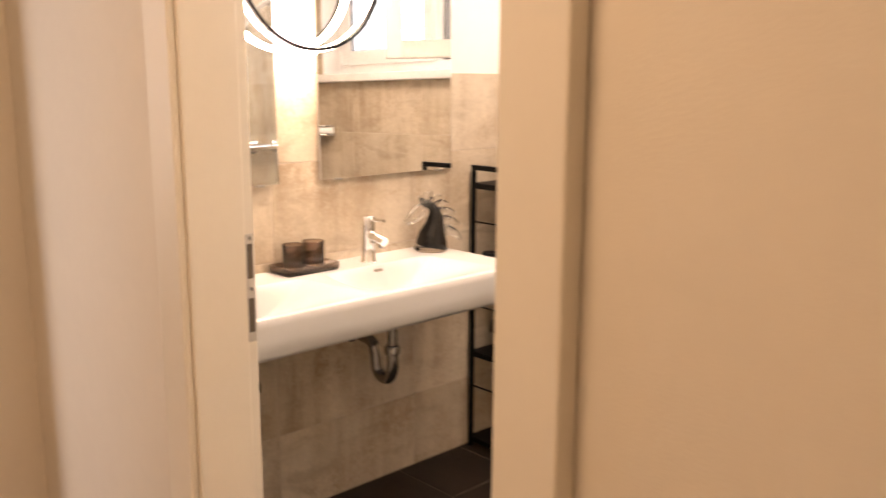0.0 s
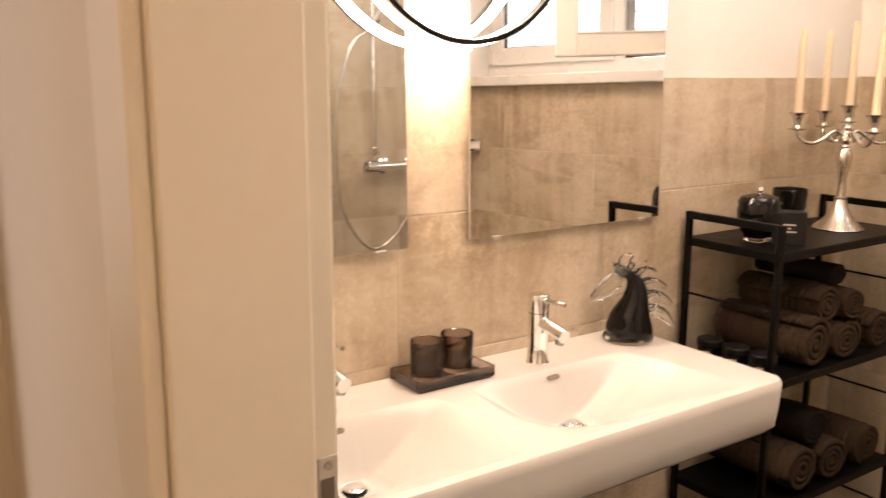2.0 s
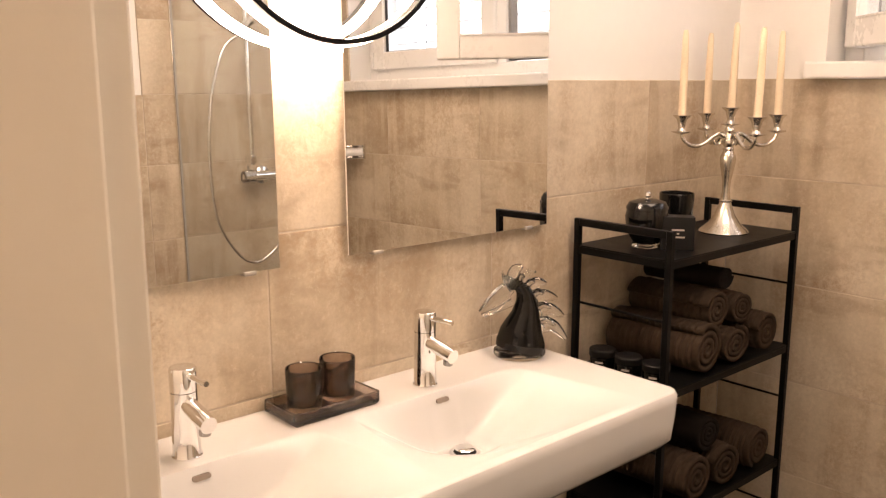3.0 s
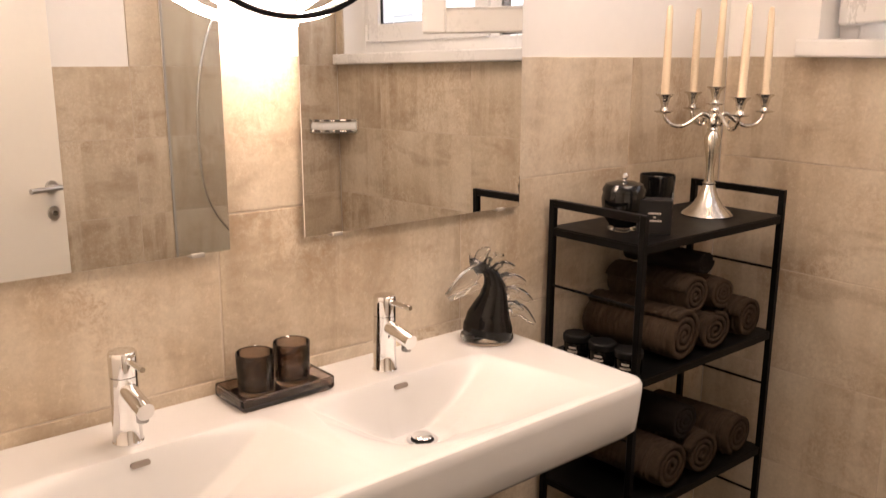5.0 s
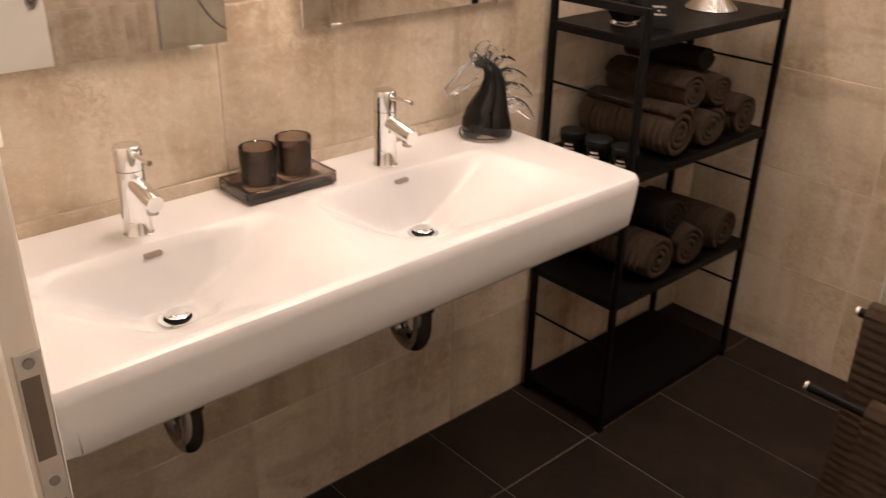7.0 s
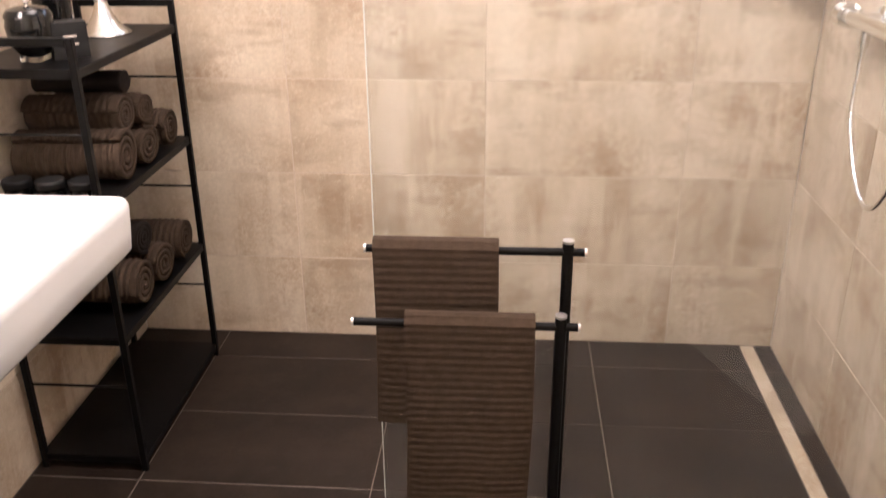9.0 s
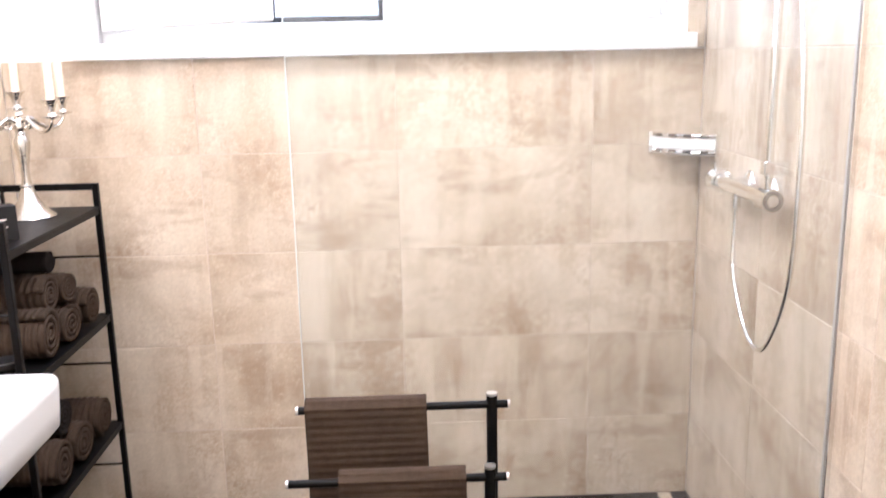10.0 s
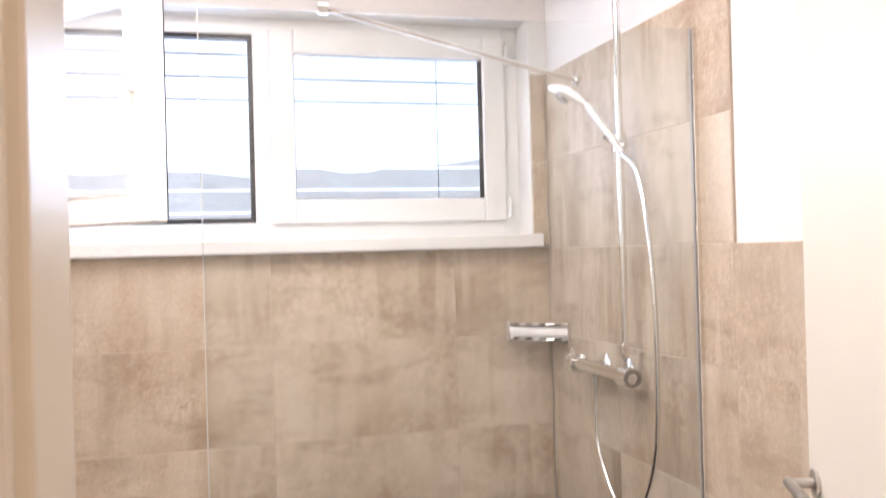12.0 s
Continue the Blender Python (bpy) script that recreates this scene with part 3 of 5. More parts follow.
def build_mirror(y0, y1, x, swing):
    """Resting on clips at its foot, the top leaning back; swing is the slope across its width."""
    z0, z1 = 1.150, 1.951
    yc = (y0 + y1) / 2
    t = thing("wall_mirror", "frameless rectangular mirror on the tiled wall", "mirror", "mirrors over the washbasin", at=(x, yc, z0))

    def lean(bm):
        for v in bm.verts:
            v.co.x += swing * (v.co.y - yc) - 0.0140 * (v.co.z - z0)
        return bm

    part("mirror_glass", lean(boxed(x - 0.004, x, y0, y1, z0, z1, bevel=0.0012, seg=1)), MIRROR, t)
    for y in (y0 + 0.075, y1 - 0.065):
        bm = boxed(0.001, x + 0.004 + swing * (y - yc), y - 0.013, y + 0.013, z0 - 0.005, z0 + 0.003, bevel=0.002)
        part("mirror_clip", bm, CLIP, t, "small pale plastic mirror clip")


build_mirror(-0.584, 0.015, 0.020, 0.0227)
build_mirror(0.179, 0.780, 0.020, 0.0035)


def build_ring_lamp():
    cy, cz, r = 0.105, 1.832, 0.268
    t = thing("wall_lamp", "black ring-shaped wall lamp with a glowing strip, between the mirrors", "wall lamp", at=(0, cy, cz))
    part("hoop", ring_band(bmesh.new(), (cy, cz), r, 0.094, 0.118, 0.010), BLACK_METAL, t, "thin black metal hoop", True)
    part("light_strip", ring_band(bmesh.new(), (cy, cz), r + 0.004, 0.076, 0.0945, 0.014), LED, t, "glowing warm white strip", True)
    bm = bmesh.new()
    rod(bm, (-0.008, cy, cz + 0.24), (0.022, cy, cz + 0.24), 0.05, n=32)
    part("wall_plate", bm, BLACK_METAL, t, "round black wall plate", True)
    bm = bmesh.new()
    rod(bm, (0.02, cy, cz + 0.262), (0.10, cy, cz + 0.262), 0.008)
    part("arm", bm, BLACK_METAL, t, "short black arm")


build_ring_lamp()


def build_socket():
    y, z = -0.428, 1.073
    t = thing("wall_socket", "square white wall socket on the tiled wall", "socket", at=(0, y, z))
    part("cover_plate", boxed(0.0, 0.009, y - 0.041, y + 0.041, z - 0.041, z + 0.041, bevel=0.003), SOCKET, t)
    bm = lathe(bmesh.new(), [(0.0, 0.0092), (0.0180, 0.0092), (0.0192, 0.0104), (0.0215, 0.0104), (0.0222, 0.0085)], 32, Matrix.Translation((0.0, y, z)) @ pose(0, 0, 0, 0, 90, 0))
    part("insert", bm, SOCKET, t, "recessed round socket insert", True)
    for dy in (-0.0095, 0.0095):
        bm = bmesh.new()
        rod(bm, (0.008, y + dy, z), (0.0096, y + dy, z), 0.0029, n=12)
        part("pin_hole", bm, HOLE, t)
    for dz in (-0.018, 0.018):
        part("earth_clip", boxed(0.008, 0.0112, y - 0.0025, y + 0.0025, z + dz - 0.003, z + dz + 0.003), STEEL, t)
    bm = bmesh.new()
    rod(bm, (0.0, -0.455, 0.952), (0.004, -0.455, 0.952), 0.006)
    hook = thing("wall_hook_hole", "small dark plug hole in a wall tile", "plug hole", at=(0, -0.455, 0.952))
    part("plug_hole", bm, HOLE, hook)


build_socket()


def build_tray():
    # the tray lies along the wall
    t = thing("soap_tray", "smoked brown glass tray on the washbasin", "tray", at=(0.068, 0.075, SZ))
    x0, x1, y0, y1, h = 0.010, 0.126, -0.026, 0.176, 0.026
    bm = bmesh.new()
    rings = []
    for inset, z in ((0.006, 0.0), (0.0, 0.006), (0.0, h), (0.007, h), (0.010, 0.010)):
        ring = []
        r = 0.010
        for cx, cy, a0 in ((x1 - r, y1 - r, 0), (x0 + r, y1 - r, 90), (x0 + r, y0 + r, 180), (x1 - r, y0 + r, 270)):
            for k in range(5):
                a = radians(a0 + 22.5 * k)
                rr = max(0.002, r - inset)
                ring.append(bm.verts.new((cx + rr * math.cos(a), cy + rr * math.sin(a), SZ + z)))
        rings.append(ring)
    for a, b in zip(rings, rings[1:]):
        for k in range(len(a)):
            bm.faces.new((a[k], a[(k + 1) % len(a)], b[(k + 1) % len(a)], b[k]))
    bm.faces.new(rings[0][::-1])
    bm.faces.new(rings[-1])
    part("tray_body", bm, SMOKE, t, smooth=True)
    cup = [(0.0, 0.0), (0.030, 0.0), (0.0335, 0.004), (0.0362, 0.082), (0.0352, 0.0835), (0.0332, 0.082), (0.0310, 0.016), (0.027, 0.011), (0.0, 0.0105)]
    for x, y in ((0.070, 0.032), (0.060, 0.117)):
        c = thing("tumbler", "smoked brown glass tumbler on the glass tray", "tumbler", "tumblers on the tray", at=(x, y, SZ + 0.0105))
        part("tumbler_body", lathe(bmesh.new(), cup, 40), SMOKE, c, smooth=True, at=(0, 0, 0))


build_tray()


def build_horse():
    """Glass horse head: dark neck, clear head and mane, one mesh."""
    bm = bmesh.new()
    # neck, in the plane along y (facing -y), leaning forward
    neck = [(0.000, 0.017, 0.052), (0.002, 0.032, 0.0525), (0.004, 0.052, 0.047), (0.011, 0.090, 0.0305), (0.0115, 0.120, 0.0215), (0.005, 0.139, 0.0165), (-0.008, 0.150, 0.0105), (-0.021, 0.152, 0.004)]
    rad = [r for _, _, r in neck]
    pts = spline([(0, y, z) for y, z, _ in neck], 6)

    def r_at(s):
        k = s * (len(rad) - 1)
        i = min(int(k), len(rad) - 2)
        return rad[i] + (rad[i + 1] - rad[i]) * (k - i)

    tube(bm, pts, r_at, 32, (1.0, 0.74), mat_index=0)
    # clear foot
    lathe(bm, [(0.0, -0.0005), (0.046, -0.0005), (0.0525, 0.004), (0.0545, 0.010), (0.0530, 0.0165), (0.0, 0.0165)], 32, Matrix.Diagonal((0.76, 1.0, 1.0, 1.0)), 1)
    # clear head tapering to the muzzle, and the jaw below it
    hp = spline([(0, -0.020, 0.148), (0, -0.034, 0.136), (0, -0.048, 0.120), (0, -0.063, 0.104), (0, -0.078, 0.090)], 6)
    tube(bm, hp, lambda s: 0.0100 + 0.0100 * math.sin(math.pi * min(1.0, 0.12 + s * 0.80)) - 0.002 * s, 18, (1.0, 0.75), 1)
    tube(bm, spline([(0.002, -0.016, 0.116), (0.002, -0.036, 0.106), (0.002, -0.058, 0.096), (0.001, -0.078, 0.087)], 5), lambda s: 0.009 - 0.004 * s, 12, (1.0, 0.7), 1)
    # forelock and ears
    tube(bm, spline([(0, -0.012, 0.148), (0.002, -0.024, 0.160), (0.003, -0.036, 0.170)], 5), lambda s: 0.0125 * (1 - s) ** 0.6 + 0.003, 14, (1.0, 0.9), 1)
    for dx in (-0.010, 0.010):
        tube(bm, spline([(dx * 0.8, -0.030, 0.158), (dx, -0.035, 0.168), (dx * 1.2, -0.037, 0.180)], 4), lambda s: 0.0055 * (1 - 0.85 * s), 10, None, 1)
    # mane: hooked locks down the back of the neck
    locks = [((-0.018, 0.153), (-0.012, 0.180), (0.003, 0.192)), ((0.000, 0.152), (0.011, 0.175), (0.031, 0.179)), ((0.014, 0.139), (0.030, 0.156), (0.053, 0.155)),
             ((0.027, 0.118), (0.048, 0.130), (0.076, 0.123)), ((0.036, 0.092), (0.060, 0.101), (0.089, 0.086)), ((0.042, 0.062), (0.066, 0.067), (0.096, 0.037))]
    for (y0, z0), (y1, z1), (y2, z2) in locks:
        tube(bm, spline([(0, y0, z0), (0, y1, z1), (0, y2, z2)], 7), lambda s: 0.0130 * math.sin(math.pi * (0.36 + 0.62 * s)) ** 0.7 + 0.0018, 14, (1.0, 0.62), 1)
        bmesh.ops.create_icosphere(bm, subdivisions=2, radius=0.0095, matrix=Matrix.Translation((0, y0, z0)))
    # short locks between them, out of a clear crest
    for ((ya, za), _, (yb, zb)), ((yc, zc), _, (yd, zd)) in zip(locks, locks[1:]):
        y0, z0, y2, z2 = (ya + yc) / 2, (za + zc) / 2, (yb + yd) / 2, (zb + zd) / 2
        y2, z2 = y0 + (y2 - y0) * 0.62, z0 + (z2 - z0) * 0.62
        for dx in (-0.006, 0.006):
            tube(bm, spline([(dx * 0.5, y0, z0), (dx, (y0 + y2) / 2, (z0 + z2) / 2 + 0.006), (dx * 1.3, y2, z2)], 5), lambda s: 0.0085 * (1 - s) ** 0.6 + 0.0015, 10, (1.0, 0.7), 1)
    for f in bm.faces:
        if len(f.verts) == 3 and f.calc_center_median().y > -0.03 and f.material_index == 0:
            f.material_index = 1
    ob = new("horse_sculpture", mesh_of("horse_sculpture", bm, [BLACK_GLASS, CLEAR], True))
    ob.matrix_world = pose(0.100, 0.604, SZ + 0.0006, 0, 0, -42) @ Matrix.Scale(1.13, 4)
    tagged(ob, "horse head sculpture of dark and clear glass on the washbasin", "sculpture")


build_horse()

# ---- black shelf ----
HX0, HX1, HY0, HY1 = 0.018, 0.311, 0.888, 1.514
TIERS = (1.086, 0.757, 0.408, 0.045)


def build_shelf():
    t = thing("metal_shelf", "slim black metal shelf unit with four tiers beside the washbasin", "shelf", at=(0.16, 1.2, 0))
    q = 0.0082
    for x in (HX0 + q, HX1 - q):
        for y in (HY0 + q, HY1 - q):
            part("post", boxed(x - q, x + q, y - q, y + q, 0.0, 1.155, bevel=0.0015, seg=1), BLACK_METAL, t)
    for y in (HY0 + q, HY1 - q):
        part("handle_bar", boxed(HX0 + 2 * q, HX1 - 2 * q, y - q, y + q, 1.136, 1.155, bevel=0.0015, seg=1), BLACK_METAL, t)
        for z in (0.935, 0.598, 0.262):
            bm = bmesh.new()
            rod(bm, (HX0 + 2 * q, y, z), (HX1 - 2 * q, y, z), 0.0035, n=10)
            part("side_rod", bm, BLACK_METAL, t)
    for z in TIERS:
        bm = bmesh.new()
        box(bm, HX0 + 0.002, HX1 - 0.002, HY0 + 0.004, HY1 - 0.004, z - 0.004, z, 0.001, 1)
        for x in (HX0 + 0.003, HX1 - 0.009):
            box(bm, x, x + 0.006, HY0 + 2 * q, HY1 - 2 * q, z - 0.022, z - 0.004)
        for y in (HY0 + 0.004, HY1 - 0.010):
            box(bm, HX0 + 2 * q, HX1 - 2 * q, y, y + 0.006, z - 0.022, z - 0.004)
        part("shelf_tray", bm, BLACK_METAL, t)


build_shelf()


def towel_roll(name, label, group, centre, length, radius, axis, mat, squash=0.86, ribs=True, seed=0):
    """A towel rolled into a ribbed bundle, its spiral showing at the ends."""
    rnd = random.Random(seed)
    turns, n = 3.2, 96
    ph = rnd.uniform(0, 6.28)
    segs = max(6, int(length / (0.0045 if ribs else 0.012)))
    bm = bmesh.new()
    th = radius / (turns + 0.6)
    rows = []
    for s in range(segs + 1):
        u = s / segs
        x = (u - 0.5) * length
        rib = 0.0028 * (1 if (s // 2) % 2 else -1) if ribs and 0.06 < u < 0.94 else 0.0
        row = []
        for k in range(n + 1):
            a = k / n * turns * 2 * math.pi
            r = radius * (0.16 + 0.84 * k / n)
            outer = 1.0 if k > n * (1 - 1 / turns) else 0.15
            wob = 1 + 0.03 * math.sin(a * 2 + ph) + 0.02 * math.sin(7 * u + ph)
            rr = r * wob + rib * outer
            yy, zz = rr * math.cos(a + ph), rr * math.sin(a + ph)
            zz = zz * squash
            row.append(bm.verts.new((x, yy, zz)))
        rows.append(row)
    for a, b in zip(rows, rows[1:]):
        for k in range(n):
            bm.faces.new((a[k], a[k + 1], b[k + 1], b[k]))
    me = mesh_of(name, bm, mat, True)
    ob = new(name, me)
    sol = ob.modifiers.new("thickness", "SOLIDIFY")
    sol.thickness, sol.offset = th * 0.72, -1
    ob.matrix_world = Matrix.Translation(centre) @ pose(0, 0, 0, 0, 0, axis)
    return tagged(ob, label, "towel", group)


ZB, ZC = TIERS[1], TIERS[2]
G1, G2 = "rolled towels on the second tier", "rolled towels on the third tier"
towel_roll("rolled_towel", "large rolled brown ribbed towel on the black shelf", G1, (0.165, 1.085, ZB + 0.068), 0.27, 0.078, 4, TOWEL, seed=1)
towel_roll("rolled_towel", "rolled brown ribbed towel lying on the black shelf", G1, (0.165, 1.240, ZB + 0.054), 0.27, 0.062, -3, TOWEL, seed=2)
towel_roll("rolled_towel", "rolled brown ribbed towel lying on the black shelf", G1, (0.165, 1.390, ZB + 0.056), 0.27, 0.064, 2, TOWEL, seed=3)
towel_roll("rolled_towel", "rolled brown towel stacked on other towels", G1, (0.160, 1.155, ZB + 0.158), 0.25, 0.058, 0, TOWEL, seed=4)
towel_roll("rolled_towel", "rolled brown towel stacked on other towels", G1, (0.160, 1.290, ZB + 0.145), 0.25, 0.052, -4, TOWEL, seed=5)
towel_roll("rolled_towel", "dark rolled towel on top of the towel pile", G1, (0.150, 1.215, ZB + 0.232), 0.23, 0.042, 3, TOWEL_DARK, 0.8, False, seed=6)
towel_roll("rolled_towel", "large rolled brown ribbed towel on the third tier", G2, (0.165, 1.075, ZC + 0.066), 0.27, 0.076, 2, TOWEL, seed=7)
towel_roll("rolled_towel", "rolled brown ribbed towel lying on the third tier", G2, (0.165, 1.230, ZC + 0.060), 0.27, 0.068, -4, TOWEL, seed=8)
towel_roll("rolled_towel", "rolled brown ribbed towel lying on the third tier", G2, (0.165, 1.390, ZC + 0.064), 0.27, 0.072, 3, TOWEL, seed=9)
towel_roll("rolled_towel", "dark rolled towel stacked on the third tier", G2, (0.160, 1.150, ZC + 0.170), 0.25, 0.060, 0, TOWEL_DARK, 0.86, False, seed=10)


for x, y in ((0.095, 0.925), (0.178, 0.925), (0.258, 0.928)):
    t = thing("cosmetic_jar", "small round black cosmetic jar with pale print", "jar", "small jars on the shelf", at=(x, y, ZB))
    part("jar_body", lathe(bmesh.new(), [(0, 0), (0.030, 0), (0.032, 0.003), (0.032, 0.040), (0.030, 0.042), (0, 0.042)], 32), BLACK_GLOSS, t, smooth=True, at=(0, 0, 0))
    part("lid", lathe(bmesh.new(), [(0.0, 0.042), (0.0335, 0.042), (0.0345, 0.044), (0.0345, 0.058), (0.032, 0.061), (0, 0.0615)], 32), BLACK_MATT, t, "black lid", True, at=(0, 0, 0))
    for i, w in enumerate((0.020, 0.026)):
        bm = bmesh.new()
        z = 0.030 - 0.010 * i
        for s in range(6):
            a = radians(-68) + (s - 2.5) / 6 * w / 0.032
            box(bm, 0.0318, 0.0328, -w / 13, w / 13, z - 0.0025, z + 0.0025, m=pose(0, 0, 0, 0, 0, math.degrees(a)))
        part("print_bar", bm, LABEL, t, at=(0, 0, 0))

ZA = TIERS[0]
t = thing("lidded_jar", "glossy black lidded jar with a small knob on the shelf top", "jar", at=(0.165, 0.995, ZA))
part("foot", boxed(-0.026, 0.026, -0.026, 0.026, 0.0, 0.014, bevel=0.003), CLEAR, t, "clear glass square foot", at=(0, 0, 0))
part("jar_body", lathe(bmesh.new(), [(0, 0.013), (0.031, 0.013), (0.043, 0.030), (0.052, 0.056), (0.0545, 0.080), (0.0505, 0.097), (0, 0.097)], 40), BLACK_GLOSS, t, smooth=True, at=(0, 0, 0))
lid = part("lid", lathe(bmesh.new(), [(0.0, 0.098), (0.0530, 0.098), (0.0525, 0.104), (0.045, 0.116), (0.024, 0.1225), (0, 0.1235)], 40), BLACK_GLOSS, t, "domed black lid", True, at=(0, 0, 0))
part("knob", lathe(bmesh.new(), [(0.0, 0.1225), (0.004, 0.1225), (0.0035, 0.126), (0.0085, 0.131), (0.0085, 0.137), (0.004, 0.142), (0, 0.142)], 20), CHROME, lid, "tiny chrome knob", True, at=(0, 0, 0))

t = thing("candle_glass", "tall black candle glass with cream wax", "candle", at=(0.128, 1.180, ZA))
part("glass_body", lathe(bmesh.new(), [(0, 0), (0.041, 0), (0.043, 0.003), (0.046, 0.118), (0.0445, 0.120), (0.042, 0.118), (0.041, 0.106), (0, 0.106)], 40), BLACK_GLOSS, t, smooth=True, at=(0, 0, 0))
part("wax", lathe(bmesh.new(), [(0, 0.1065), (0.0405, 0.1065), (0.040, 0.109), (0, 0.108)], 32), WAX, t, "cream wax", at=(0, 0, 0))
part("base_band", lathe(bmesh.new(), [(0.0415, 0.001), (0.0446, 0.001), (0.0448, 0.008), (0.0425, 0.008)], 40), SILVER, t, "thin pale band round the foot", True, at=(0, 0, 0))

t = thing("perfume_box", "small black box with pale print on the shelf top", "box", at=(0.235, 1.035, ZA))
part("carton", boxed(-0.040, 0.040, -0.024, 0.024, 0.0, 0.084, bevel=0.0015), BLACK_MATT, t, at=(0, 0, 0))
for z, w in ((0.052, 0.030), (0.043, 0.006), (0.034, 0.034)):
    part("print_bar", boxed(-w / 2, w / 2, -0.0246, -0.0239, z - 0.0021, z + 0.0021), LABEL, t, at=(0, 0, 0))
t.matrix_basis = pose(0.232, 1.030, ZA, 0, 0, 38)


def build_candelabra():
    cx, cy = 0.176, 1.345
    t = thing("candelabra", "five-armed silver candelabra standing on the shelf", "candelabra", at=(cx, cy, ZA))
    prof = [(0, 0), (0.066, 0), (0.068, 0.003), (0.064, 0.008), (0.043, 0.026), (0.027, 0.050), (0.018, 0.076), (0.0155, 0.084), (0.0180, 0.088), (0.0135, 0.092),
            (0.0105, 0.115), (0.0115, 0.140), (0.0165, 0.170), (0.0215, 0.196), (0.0205, 0.210), (0.0130, 0.226), (0.0155, 0.230), (0.0120, 0.236), (0.0160, 0.243), (0.0170, 0.256), (0.0125, 0.264),
            (0.0090, 0.272), (0.0135, 0.282), (0.0095, 0.292), (0.0085, 0.298), (0, 0.298)]
    part("stem", lathe(bmesh.new(), prof, 36), SILVER, t, smooth=True, at=(0, 0, 0))
    cup = [(0, -0.008), (0.006, -0.006), (0.024, -0.001), (0.0255, 0.001), (0.012, 0.003), (0.008, 0.010), (0.0105, 0.022), (0.0140, 0.034), (0.0235, 0.043), (0.0240, 0.045), (0.011, 0.044), (0.010, 0.038), (0, 0.038)]
    wick = [(0, 0.036), (0.0105, 0.036), (0.0100, 0.12), (0.0080, 0.21), (0.0055, 0.222), (0, 0.224)]

    def holder(px, py, pz, tall):
        part("candle_cup", lathe(bmesh.new(), cup, 28, Matrix.Translation((px, py, pz))), SILVER, t, smooth=True, at=(0, 0, 0))
        prof = [(r, z if z < 0.05 else z + tall) for r, z in wick]
        lean = pose(px, py, pz, 0.8 * math.sin(px * 90), 0.9 * math.cos(py * 70), 0)
        part("candle", lathe(bmesh.new(), prof, 20, lean), WAX, t, "slender cream candle", True, at=(0, 0, 0))

    holder(0, 0, 0.298, 0.045)
    for k in range(4):
        a = radians(32.9 + 25 + 90 * k)
        c, s = math.cos(a), math.sin(a)
        R = 0.140
        bm = bmesh.new()
        pts = [(0.010, 0.262), (0.030, 0.272), (0.050, 0.262), (0.066, 0.250), (0.090, 0.240), (0.116, 0.243), (0.134, 0.258), (R, 0.274)]
        tube(bm, spline([(c * r, s * r, z) for r, z in pts], 6), lambda q: 0.0062 - 0.0014 * q, 10)
        tube(bm, spline([(c * r, s * r, z) for r, z in ((0.050, 0.262), (0.040, 0.246), (0.027, 0.246), (0.024, 0.258), (0.032, 0.263))], 6), 0.0035, 8)
        part("arm", bm, SILVER, t, "curled silver arm", True, at=(0, 0, 0))
        holder(c * R, s * R, 0.278, 0.045)


build_candelabra()

# ---- window ----


def frame_bars(bm, x0, x1, z0, z1, y0, y1, w, bev=0.004):
    box(bm, x0, x0 + w, y0, y1, z0, z1, bev)
    box(bm, x1 - w, x1, y0, y1, z0, z1, bev)
    box(bm, x0 + w - 0.001, x1 - w + 0.001, y0, y1, z0, z0 + w, bev)
    box(bm, x0 + w - 0.001, x1 - w + 0.001, y0, y1, z1 - w, z1, bev)


